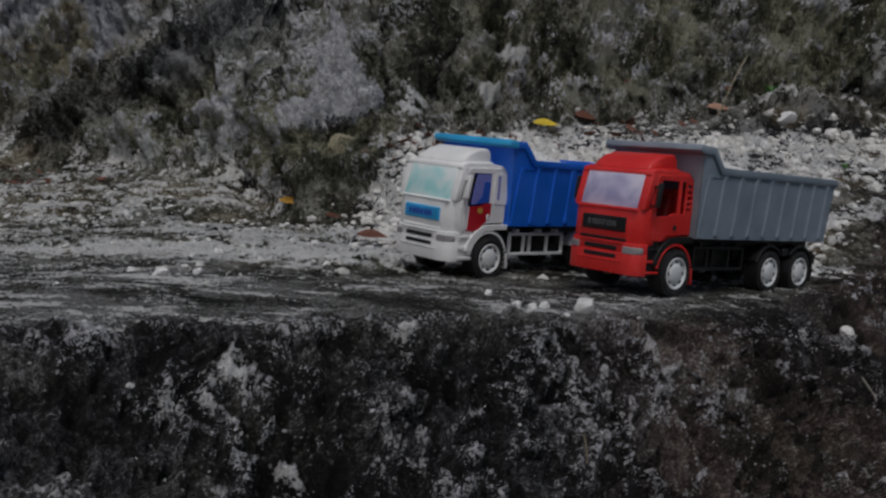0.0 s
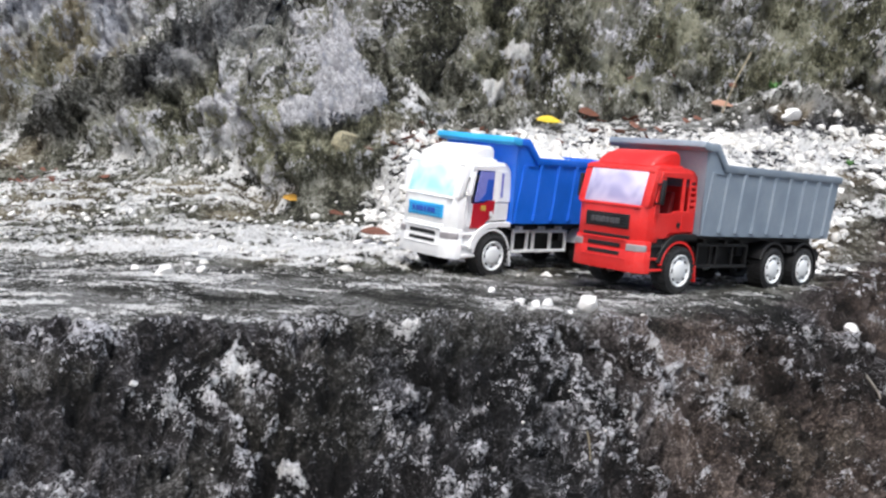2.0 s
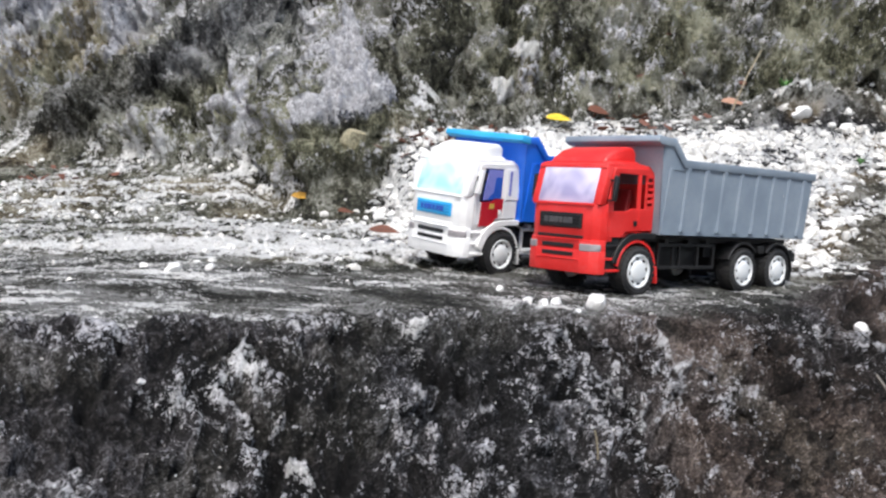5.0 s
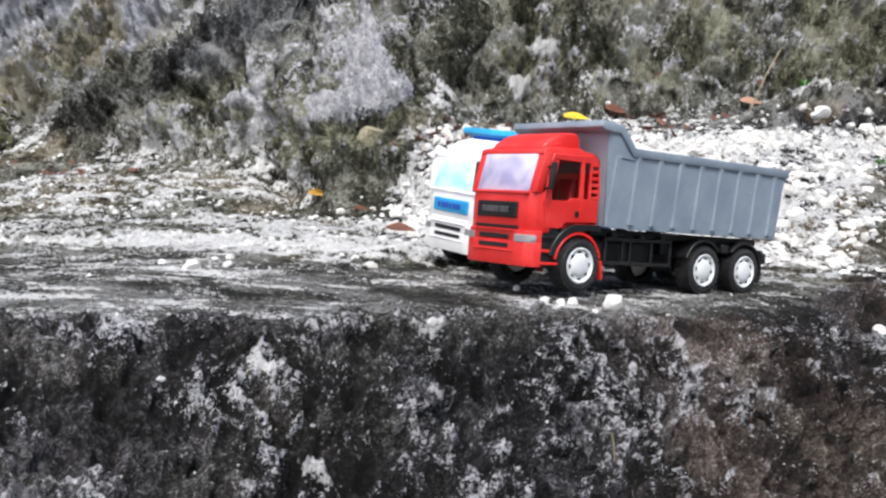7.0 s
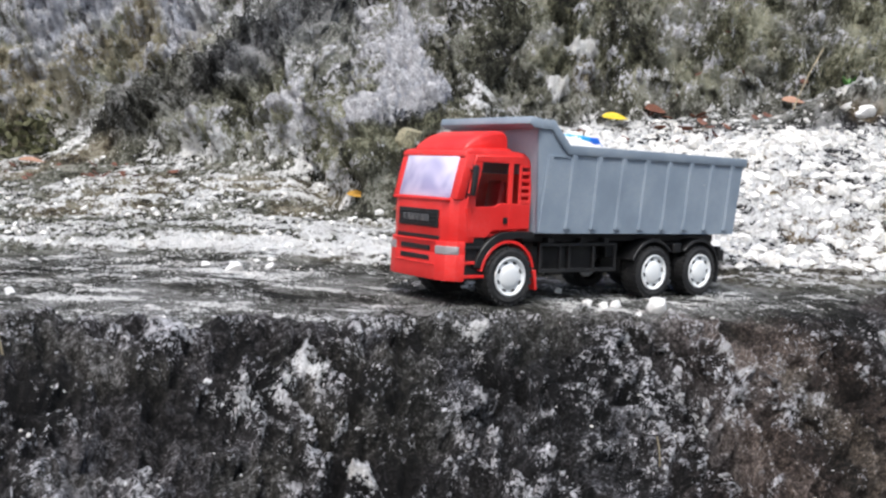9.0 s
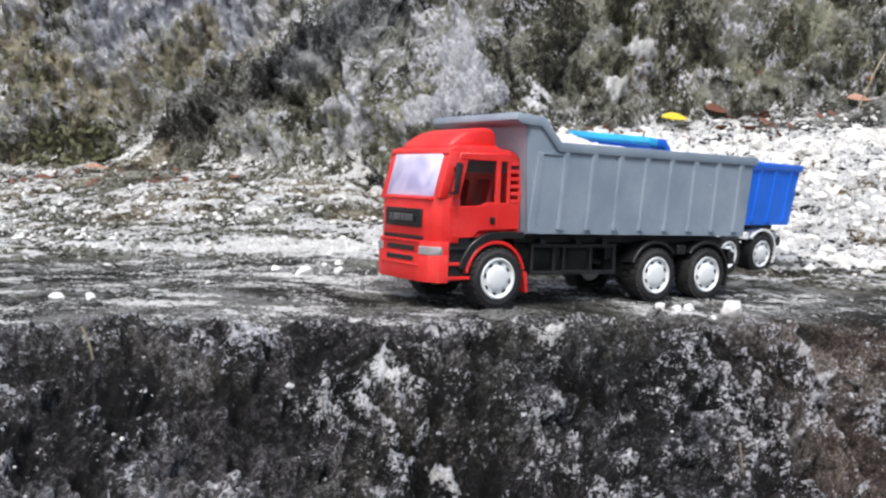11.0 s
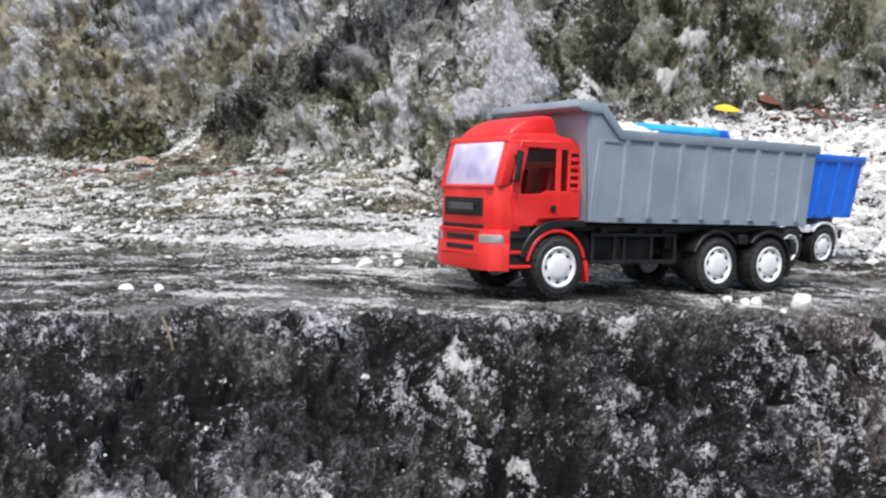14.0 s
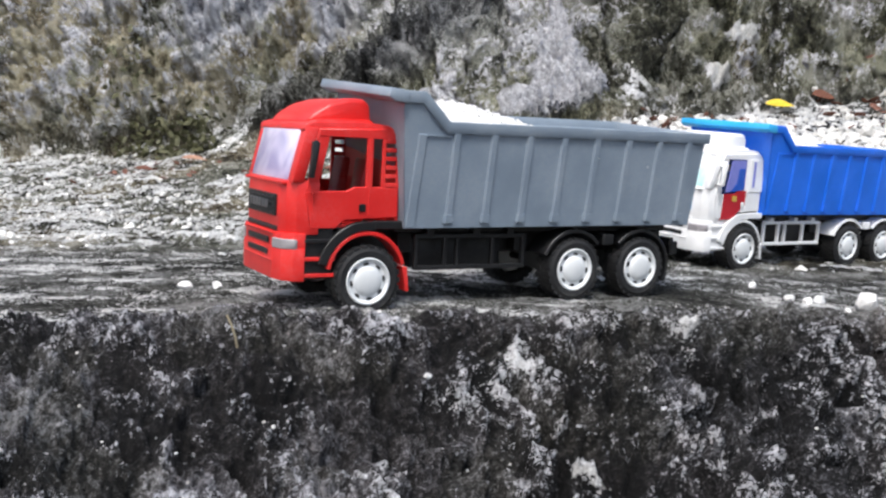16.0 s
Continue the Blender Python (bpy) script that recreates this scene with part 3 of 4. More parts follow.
        prism(bm, [(0.0036, 0.0295 * s), (0.0010, 0.0408 * s), (-0.0065, 0.0482 * s), (-0.010, 0.0470 * s), (-0.002, 0.0285 * s)], 0.0432, 0.0505, "z", 0.0008, 1)
        part("headlight", bm, LAMP_P, truck, "dull grey moulded headlight")
    # grille plate with moulded bars
    bm = bmesh.new()
    block(bm, -0.002, 0.0016, -0.0290, 0.0290, 0.0650, 0.0802, 0.0006, 1)
    plate = part("grille", bm, platem, truck)
    for i in range(4):
        bm = bmesh.new()
        block(bm, 0.001, 0.0024, -0.0270, 0.0270, 0.0668 + 0.0033 * i, 0.0680 + 0.0033 * i, 0.0003, 1)
        part("grille_bar", bm, platem, plate)
    for i in range(6):
        bm = bmesh.new()
        w = 0.0022 + 0.0006 * (i % 3)
        block(bm, 0.002, 0.0031, -0.0185 + 0.0066 * i - w, -0.0185 + 0.0066 * i + w, 0.0695, 0.0755, 0.0005, 1)
        part("letter_bar", bm, look_of["letters"], plate)
    # windscreen, mirrors, wipers' sill
    bm = bmesh.new()
    prism(bm, [(-0.0030, 0.0905), (-0.0060, 0.0905), (-0.0150, 0.1268), (-0.0120, 0.1268)], -0.0378, 0.0378, "y", 0.0010, 2)
    part("windscreen", bm, glassm, truck, look_of["glass_label"])
    bm = bmesh.new()
    block(bm, -0.003, 0.0010, -0.0405, 0.0405, 0.0875, 0.0900, 0.0006, 1)
    part("windscreen_sill", bm, cabm, truck)
    for s in (-1, 1):
        bm = bmesh.new()
        prism(bm, [(-0.0125, 0.0935), (-0.0160, 0.0930), (-0.0195, 0.1165), (-0.0175, 0.1190), (-0.0145, 0.1180)], 0.0530 * s, 0.0572 * s, "y", 0.0008, 2)
        block(bm, -0.0195, -0.0165, 0.046 * s, 0.055 * s, 0.1130, 0.1150, 0.0004, 1)
        block(bm, -0.0170, -0.0145, 0.046 * s, 0.055 * s, 0.0935, 0.0952, 0.0004, 1)
        part("mirror", bm, look_of["mirror"], truck)
        # steps behind the bumper
        bm = bmesh.new()
        block(bm, -0.0355, -0.0136, 0.020 * s, 0.0466 * s, 0.0225, 0.0585, 0.0005, 1)
        steps = part("step_panel", bm, stepm, truck)
        for z in (0.0240, 0.0355, 0.0480):
            bm = bmesh.new()
            block(bm, -0.0368, -0.0136, 0.0445 * s, 0.0488 * s, z, z + 0.0026, 0.0004, 1)
            part("step_tread", bm, cabm if z < 0.045 else stepm, steps)
        # wheel arch, its dark trim and the flap behind
        bm = bmesh.new()
        arch(bm, HUBS[0], 0.0255, 0.0278, 0.0308, 0.034 * s, 0.0500 * s, 8, 168, 18, 0.0005)
        prism(bm, [(HUBS[0] - 0.0282, 0.030), (HUBS[0] - 0.0325, 0.030), (HUBS[0] - 0.0345, 0.012), (HUBS[0] - 0.0315, 0.012)], 0.034 * s, 0.0500 * s, "y", 0.0005, 1)
        part("wheel_arch", bm, cabm, truck)
        bm = bmesh.new()
        arch(bm, HUBS[0], 0.0255, 0.0312, 0.0378, 0.044 * s, 0.0504 * s, 12, 100, 14, 0.0005)
        block(bm, -0.0885, HUBS[0] - 0.004, 0.044 * s, 0.0502 * s, 0.0576, 0.0636, 0.0006, 1)
        part("arch_trim", bm, look_of["trim"], truck)
        # door details
        bm = bmesh.new()
        block(bm, -0.0585, -0.0535, 0.0476 * s, 0.0492 * s, 0.0700, 0.0755, 0.0006, 1)
        part("door_handle", bm, look_of["handle"], truck)
        bm = bmesh.new()
        block(bm, -0.0618, -0.0610, 0.0478 * s, 0.0486 * s, 0.0665, 0.1215, 0.0002, 1)
        part("door_seam", bm, cabm, truck)
        bm = bmesh.new()
        block(bm, -0.0188, -0.0182, 0.0478 * s, 0.0484 * s, 0.0600, 0.0835, 0.0002, 1)
        part("door_seam", bm, cabm, truck)
        if look_of["stickers"]:
            bm = bmesh.new()
            block(bm, -0.0848, -0.0632, 0.0470 * s, 0.0488 * s, 0.0866, 0.1224, 0.0005, 1)
            part("quarter_panel", bm, cabm, truck)
            for nm, mat, pts, lab in (
                ("window_sticker", STICKER_VIOLET, [(-0.0285, 0.0862), (-0.0565, 0.0890), (-0.0565, 0.1205), (-0.0350, 0.1205)], "violet printed window on the door"),
                ("window_picture", STICKER_BLUE, [(-0.0350, 0.0868), (-0.0555, 0.0890), (-0.0555, 0.1120), (-0.0460, 0.1120), (-0.0440, 0.0960)], ""),
                ("door_sticker", STICKER_RED, [(-0.0250, 0.0565), (-0.0430, 0.0570), (-0.0500, 0.0650), (-0.0540, 0.0670), (-0.0540, 0.0720), (-0.0600, 0.0730), (-0.0605, 0.0880), (-0.0480, 0.0880), (-0.0430, 0.0850), (-0.0265, 0.0840)], "red printed door panel"),
                ("door_emblem", STICKER_GOLD, [(-0.0390, 0.0765), (-0.0460, 0.0765), (-0.0460, 0.0825), (-0.0390, 0.0825)], ""),
                ("quarter_window", STICKER_VIOLET, [(-0.0680, 0.0920), (-0.0715, 0.0920), (-0.0715, 0.1195), (-0.0680, 0.1195)], "")):
                bm = bmesh.new()
                h = {"window_picture": 0.0490, "door_emblem": 0.0492, "quarter_window": 0.0492}.get(nm, 0.0486)
                prism(bm, pts, 0.0470 * s, h * s, "y", 0.0, 1)
                part(nm, bm, mat, truck, lab)
    # seats seen through the windows
    for s in (-1, 1):
        bm = bmesh.new()
        prism(bm, [(-0.044, 0.061), (-0.066, 0.061), (-0.072, 0.106), (-0.066, 0.107), (-0.061, 0.077), (-0.044, 0.075)], 0.010 * s, 0.030 * s, "y", 0.002, 2)
        part("seat", bm, look_of["seat"], truck)
    # chassis
    bm = bmesh.new()
    for s in (-1, 1):
        block(bm, -0.352, -0.020, 0.011 * s, 0.019 * s, 0.036, 0.0545, 0.0008, 1)
    for x in (-0.04, -0.10, -0.15, -0.205, -0.275, -0.345):
        block(bm, x - 0.006, x + 0.006, -0.030, 0.030, 0.038, 0.053, 0.0006, 1)
    block(bm, -0.350, -0.088, -0.036, 0.036, 0.0538, 0.0605, 0.0008, 1)
    block(bm, -0.185, -0.105, -0.030, 0.030, 0.026, 0.050, 0.002, 2)
    part("chassis", bm, BLACK_P, truck)
    for x in HUBS:
        bm = bmesh.new()
        lathe(bm, [(0.0, -0.040), (0.003, -0.040), (0.003, 0.040), (0.0, 0.040)], 12, (x, 0, TYRE))
        block(bm, x - 0.006, x + 0.006, -0.014, 0.014, 0.019, 0.040, 0.001, 1)
        part("axle", bm, BLACK_P, truck)
    for s in (-1, 1):
        bm = bmesh.new()
        y0, y1 = 0.0395 * s, 0.0435 * s
        block(bm, -0.2000, -0.1020, y0, y1, 0.0262, 0.0296, 0.0005, 1)
        block(bm, -0.2000, -0.1020, y0, y1, 0.0500, 0.0534, 0.0005, 1)
        for x in (-0.1035, -0.1280, -0.1390, -0.1700, -0.1985):
            block(bm, x - 0.0016, x + 0.0016, y0, y1 - 0.0002 * s, 0.0290, 0.0505, 0.0004, 1)
        for x in (-0.115, -0.155, -0.186):
            block(bm, x - 0.003, x + 0.003, 0.018 * s, y1, 0.0520, 0.0575, 0.0004, 1)
        part("side_guard", bm, framem, truck)
        bm = bmesh.new()
        for x in HUBS[1:]:
            arch(bm, x, 0.0255, 0.0288, 0.0318, 0.028 * s, 0.0525 * s, 22 if x == HUBS[1] else 40, 140 if x == HUBS[1] else 160, 14, 0.0005)
        arch(bm, HUBS[2], 0.0255, 0.0288, 0.0318, 0.028 * s, 0.0525 * s, 158, 205, 8, 0.0005)
        block(bm, -0.282, -0.271, 0.028 * s, 0.0520 * s, 0.0440, 0.0530, 0.0008, 1)
        part("fender", bm, look_of["fender"], truck)
        bm = bmesh.new()
        block(bm, -0.358, -0.350, 0.030 * s, 0.046 * s, 0.0340, 0.0460, 0.0010, 1)
        part("tail_lamp", bm, BLACK_P, truck)
    bm = bmesh.new()
    block(bm, -0.3535, -0.3490, -0.045, 0.045, 0.042, 0.049, 0.0006, 1)
    part("tail_bar", bm, framem, truck)
    # tipper box: flanks lean outwards, the front wall leans ahead over the cab
    k, zb = 0.075, 0.0622

    def lean(vs, s):
        for v in vs:
            if v.is_valid:
                v.co.y += s * k * (v.co.z - zb)
    flank = [(-0.0880, zb), (-0.3590, zb), (-0.3625, 0.1340), (-0.1150, 0.1340), (-0.0940, 0.1545), (-0.0780, 0.1545)]
    bm = bmesh.new()
    block(bm, -0.3585, -0.0890, -0.0512, 0.0512, zb, zb + 0.003)
    box = part("tipper_box", bm, boxm, truck, look_of["box_label"])
    for s in (-1, 1):
        bm = bmesh.new()
        lean(prism(bm, flank, 0.0514 * s, 0.0536 * s, "y", 0.0004, 1), s)
        part("side_wall", bm, boxm, box)
    for nm, prof in (("front_wall", [(-0.0880, zb), (-0.0903, zb), (-0.0802, 0.1545), (-0.0780, 0.1545)]), ("tail_wall", [(-0.3568, zb), (-0.3590, zb), (-0.3625, 0.1340), (-0.3603, 0.1340)])):
        bm = bmesh.new()
        for v in prism(bm, prof, -0.0530, 0.0530, "y", 0.0, 1):
            v.co.y += math.copysign(k * (v.co.z - zb), v.co.y)
        part(nm, bm, boxm, box)
    # rim round the top
    path = [(-0.0700, 0.1565), (-0.0945, 0.1565), (-0.1160, 0.1362), (-0.3660, 0.1362)]
    for s in (-1, 1):
        bm = bmesh.new()
        hw = 0.0043
        up = [(x, z + hw) for x, z in path]
        dn = [(-0.0700, 0.1565 - hw), (-0.0925, 0.1565 - hw), (-0.1142, 0.1362 - hw), (-0.3660, 0.1362 - hw)]
        vs = prism(bm, up + dn[::-1], 0.0524 * s, 0.0555 * s, "y", 0.0008, 2)
        lean(vs, s)
        part("side_rim", bm, boxm, box)
    bm = bmesh.new()
    prism(bm, [(-0.0800, 0.1520), (-0.0800, 0.1608), (-0.0660, 0.1622), (-0.0645, 0.1560), (-0.0700, 0.1530)], -0.0645, 0.0645, "y", 0.0010, 2)
    part("visor", bm, topm, box)
    bm = bmesh.new()
    block(bm, -0.3660, -0.3605, -0.0605, 0.0605, 0.1319, 0.1400, 0.0008, 2)
    part("tail_rim", bm, boxm, box)
    for s in (-1, 1):
        for i in range(8):
            x = -0.1230 - 0.0316 * i
            bm = bmesh.new()
            vs = prism(bm, [(x - 0.0032, 0.0534 * s), (x - 0.0021, 0.0556 * s), (x + 0.0021, 0.0556 * s), (x + 0.0032, 0.0534 * s)], 0.0700, 0.1322, "z", 0.0, 1)
            vs += prism(bm, [(x - 0.0042, 0.0534 * s), (x - 0.0030, 0.0562 * s), (x + 0.0030, 0.0562 * s), (x + 0.0042, 0.0534 * s)], 0.0665, 0.0725, "z", 0.0, 1)
            lean(vs, s)
            part("rib", bm, boxm, box)
        bm = bmesh.new()
        vs = prism(bm, [(-0.0882, 0.0630), (-0.0955, 0.0630), (-0.0985, 0.1310), (-0.0920, 0.1310)], 0.0532 * s, 0.0549 * s, "y", 0.0004, 1)
        vs += prism(bm, [(-0.0960, 0.1295), (-0.1180, 0.1295), (-0.1180, 0.1308), (-0.0960, 0.1308)], 0.0532 * s, 0.0546 * s, "y", 0.0, 1)
        lean(vs, s)
        part("corner_post", bm, boxm, box)
    wheels = [make_wheel(truck, x, s) for x in HUBS for s in (1, -1)]
    return truck, wheels, box


def gravel_load(name, seed, low):
    """A heap of white gravel that fills the front of a tipper box."""
    rng = np.random.default_rng(seed)
    xs, ys = np.linspace(-0.357, -0.087, 120), np.linspace(-0.0562, 0.0562, 56)
    X, Y = np.meshgrid(xs, ys, indexing="ij")
    top = np.interp(X, [-0.352, -0.29, -0.24, -0.20, -0.155, -0.12, -0.09], [0.121 - low, 0.124 - low, 0.131, 0.141, 0.1515, 0.150, 0.143])
    p = np.stack([X, Y, X * 0], -1)
    Z = top - 0.012 * (np.abs(Y) / 0.0562) ** 2.4 + 0.0016 * fbm(p, 60, 3, seed) + 0.0013 * fbm(p, 210, 2, seed + 9)
    verts = np.stack([X, Y, Z], -1).reshape(-1, 3)
    nx, ny = X.shape
    a = (np.arange(nx - 1)[:, None] * ny + np.arange(ny - 1)[None]).ravel()
    me = bpy.data.meshes.new(name)
    vs, fs = [tuple(v) for v in verts], [tuple(f) for f in np.stack([a, a + ny, a + ny + 1, a + 1], 1).tolist()]
    # stones lying on the heap
    for i in range(420):
        c, r = verts[rng.integers(len(verts))], rng.uniform(0.0012, 0.0030)
        add_stone(vs, fs, c, r, rng)
    me.from_pydata(vs, [], fs)
    me.materials.append(CHALK_WHITE)
    return tagged(new(name, me), "heaped white crushed gravel filling a tipper box", "gravel", kind="stuff")


T = (1 + 5 ** 0.5) / 2
ICO_V = np.array([(-1, T, 0), (1, T, 0), (-1, -T, 0), (1, -T, 0), (0, -1, T), (0, 1, T), (0, -1, -T), (0, 1, -T), (T, 0, -1), (T, 0, 1), (-T, 0, -1), (-T, 0, 1)]) / math.hypot(1, T)
ICO_F = np.array([(0, 11, 5), (0, 5, 1), (0, 1, 7), (0, 7, 10), (0, 10, 11), (1, 5, 9), (5, 11, 4), (11, 10, 2), (10, 7, 6), (7, 1, 8), (3, 9, 4), (3, 4, 2), (3, 2, 6), (3, 6, 8), (3, 8, 9), (4, 9, 5), (2, 4, 11), (6, 2, 10), (8, 6, 7), (9, 8, 1)])


def add_stone(vs, fs, c, r, rng):
    n = len(vs)
    q = np.linalg.qr(rng.normal(size=(3, 3)))[0]
    v = ICO_V * rng.uniform(0.72, 1.22, (12, 1)) * rng.uniform(0.55, 1.2, 3)
    vs.extend(map(tuple, (v @ q) * r * [1, 1, 0.8] + c))
    fs.extend(map(tuple, (ICO_F + n).tolist()))


RED_LOOK = dict(cab=RED_P, box=GREY_P, frame=BLACK_P, glass=PINKGLASS, plate=BLACK_P, step=BLACK_P, top=GREY_P, mirror=BLACK_P, trim=BLACK_P, handle=BLACK_P, seat=CABIN_RED, slot=BLACK_P, letters=DARKGREY_P, fender=BLACK_P, stickers=False,
                glass_label="milky pinkish plastic windscreen", box_label="ribbed grey plastic tipper box")
WHITE_LOOK = dict(cab=WHITE_P, box=BLUE_P, frame=WHITE_P, glass=CYANGLASS, plate=SKYBLUE_P, step=WHITE_P, top=SKYBLUE_P, mirror=WHITE_P, trim=WHITE_P, handle=WHITE_P, seat=BLUE_P, slot=WHITE_P, letters=STICKER_BLUE, fender=WHITE_P, stickers=True,
                  glass_label="pale cyan plastic windscreen", box_label="ribbed bright blue plastic tipper box")
red_truck, red_wheels, red_box = make_truck("toy_truck", RED_LOOK)
tagged(red_truck, "red and grey plastic toy tipper truck loaded with white gravel", "toy truck", "toy trucks")
red_load = gravel_load("gravel_load", 5, 0.0)
white_truck = make_truck("toy_truck", WHITE_LOOK)[0]
tagged(white_truck, "white and blue plastic toy tipper truck parked on rock", "toy truck", "toy trucks")
white_load = gravel_load("gravel_load", 8, 0.0)
WHITE_POSE = pose(-0.0297, 1.0930, -0.0048, -5.34, -2.29, -137.11)
white_truck.matrix_basis = WHITE_POSE
white_load.matrix_basis = WHITE_POSE


# ---- loose rubble ----
def scatter(name, label, count, weight, lo, hi, mat, seed, sink=0.25, power=2.2):
    rng = np.random.default_rng(seed)
    w = weight.ravel() / weight.sum()
    ids = rng.choice(w.size, count, p=w)
    flatp, flatn = GROUND.reshape(-1, 3), NORMALS.reshape(-1, 3)
    vs, fs = [], []
    for i in ids:
        r = lo + (hi - lo) * rng.random() ** power
        add_stone(vs, fs, flatp[i] + flatn[i] * r * (0.5 - sink), r, rng)
    me = bpy.data.meshes.new(name)
    me.from_pydata(vs, [], fs)
    me.materials.append(mat)
    return tagged(new(name, me), label, "rubble", kind="stuff")


AREA = GROUND[..., 1] + 0.15


def corridor(x0, y0, x1, y1, half):
    """Where a truck stands or rolls: swept clear of larger stones."""
    dx, dy = x1 - x0, y1 - y0
    k = np.clip(((GROUND[..., 0] - x0) * dx + (GROUND[..., 1] - y0) * dy) / (dx * dx + dy * dy), 0, 1)
    return np.hypot(GROUND[..., 0] - x0 - k * dx, GROUND[..., 1] - y0 - k * dy) > half


CLEAR = corridor(0.45, 1.25, -0.36, 0.64, 0.075) & corridor(-0.03, 1.093, 0.24, 1.345, 0.07)
INSIDE = CLEAR & (np.abs(GROUND[..., 1] - 1.5) < 1.3) & (np.abs(GROUND[..., 0]) < 2.2)
scatter("rubble", "loose white limestone rubble on the slope behind", 6500, ZONES["rubble"] * AREA * INSIDE * (0.35 + step(fbm(GROUND, 8, 3, 201), -0.3, 0.3)), 0.0022, 0.015, CHALK, 11, 0.66, 3.2)
scatter("rubble", "scattered pale stones on the far ledge", 2600, ZONES["far"] * AREA * INSIDE * (0.12 + step(fbm(GROUND * [0.6, 1.4, 1], 9, 3, 203), -0.2, 0.3)), 0.0018, 0.009, CHALK, 12, 0.55, 2.8)
scatter("rubble", "small pale chips on the dark ledge", 900, (ZONES["flat"] * (1 - ZONES["far"]) * step(ZONES["flat"] * 0 + GROUND[..., 1], 0.7, 1.4) + 0.04 * ZONES["front"]) * INSIDE * (GROUND[..., 1] > 0.4), 0.0007, 0.0027, CHALK, 13, 0.4, 2.6)
scatter("rubble", "pale stones caught on the cliff", 500, ZONES["wall"] * AREA * INSIDE, 0.002, 0.006, CHALK_PALE, 14, 0.6, 2.5)


def lone_stone(x, y, r, seed, lift=0.5, mat=CHALK_WHITE, name="stone", label="small white limestone lump lying on the ledge", group="stones on the ledge"):
    bm = bmesh.new()
    bmesh.ops.create_icosphere(bm, subdivisions=3, radius=r)
    rng = random.Random(seed)
    off = Vector((rng.random() * 50, rng.random() * 50, rng.random() * 50))
    sx, sy, sz = rng.uniform(0.85, 1.2), rng.uniform(0.85, 1.15), rng.uniform(0.75, 0.95)
    cuts = []
    for j in range(14):
        way = Vector((rng.gauss(0, 1), rng.gauss(0, 1), rng.gauss(0, 1))).normalized()
        cuts.append((way, r * rng.uniform(0.52, 0.84)))
    for v in bm.verts:
        for way, h in cuts:
            v.co -= way * max(0.0, v.co.dot(way) - h)
        d = 1.2 + 0.10 * noise.noise(v.co / r * 1.1 + off) + 0.07 * noise.noise(v.co / r * 4.0 + off)
        v.co = Vector((v.co.x * sx, v.co.y * sy, v.co.z * sz)) * d
    g = on_ground(x, y)
    ob = part(name, bm, mat, None)
    ob.matrix_basis = pose(x, y, float(g[2]) + r * lift, 0, 0, rng.uniform(0, 360))
    return tagged(ob, label, "stone", group)


for i, (x, y, r) in enumerate(((0.1265, 0.849, 0.0105), (0.092, 0.872, 0.0058), (0.080, 0.850, 0.0042), (0.066, 0.858, 0.0050), (0.108, 0.832, 0.003),
                               (-0.272, 0.920, 0.007), (-0.245, 0.955, 0.005), (-0.31, 0.95, 0.005), (0.044, 0.936, 0.004), (-0.42, 0.72, 0.005), (-0.40, 0.735, 0.004), (-0.226, 0.599, 0.0026), (-0.217, 0.601, 0.0022), (-0.187, 0.565, 0.0028), (0.425, 1.0, 0.008))):
    lone_stone(x, y, r, i)


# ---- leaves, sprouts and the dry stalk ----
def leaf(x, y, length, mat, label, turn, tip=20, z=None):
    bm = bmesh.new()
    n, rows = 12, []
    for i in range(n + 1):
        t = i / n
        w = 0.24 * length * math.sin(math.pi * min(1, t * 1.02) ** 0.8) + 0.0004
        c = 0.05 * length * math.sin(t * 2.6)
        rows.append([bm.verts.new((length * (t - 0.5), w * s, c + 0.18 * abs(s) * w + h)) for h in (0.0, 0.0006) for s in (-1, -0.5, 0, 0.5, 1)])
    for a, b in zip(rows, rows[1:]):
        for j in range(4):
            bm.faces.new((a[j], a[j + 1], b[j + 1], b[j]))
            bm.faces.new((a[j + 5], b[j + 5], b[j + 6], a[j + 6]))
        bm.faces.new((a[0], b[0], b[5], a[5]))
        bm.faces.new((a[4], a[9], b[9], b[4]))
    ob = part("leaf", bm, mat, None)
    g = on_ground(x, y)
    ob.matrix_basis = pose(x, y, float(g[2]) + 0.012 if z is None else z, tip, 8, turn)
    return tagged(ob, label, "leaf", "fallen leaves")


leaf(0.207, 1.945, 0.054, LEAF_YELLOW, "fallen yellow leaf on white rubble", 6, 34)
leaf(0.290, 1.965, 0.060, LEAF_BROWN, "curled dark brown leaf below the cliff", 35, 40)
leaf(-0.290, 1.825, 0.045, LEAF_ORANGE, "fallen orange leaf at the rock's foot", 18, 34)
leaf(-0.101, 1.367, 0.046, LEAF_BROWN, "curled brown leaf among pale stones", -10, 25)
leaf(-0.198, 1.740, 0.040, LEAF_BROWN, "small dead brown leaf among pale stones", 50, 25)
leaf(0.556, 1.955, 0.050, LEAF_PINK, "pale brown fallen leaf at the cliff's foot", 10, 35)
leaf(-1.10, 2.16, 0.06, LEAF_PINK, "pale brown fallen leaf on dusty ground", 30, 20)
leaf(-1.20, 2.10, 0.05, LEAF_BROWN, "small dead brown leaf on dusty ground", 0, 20)


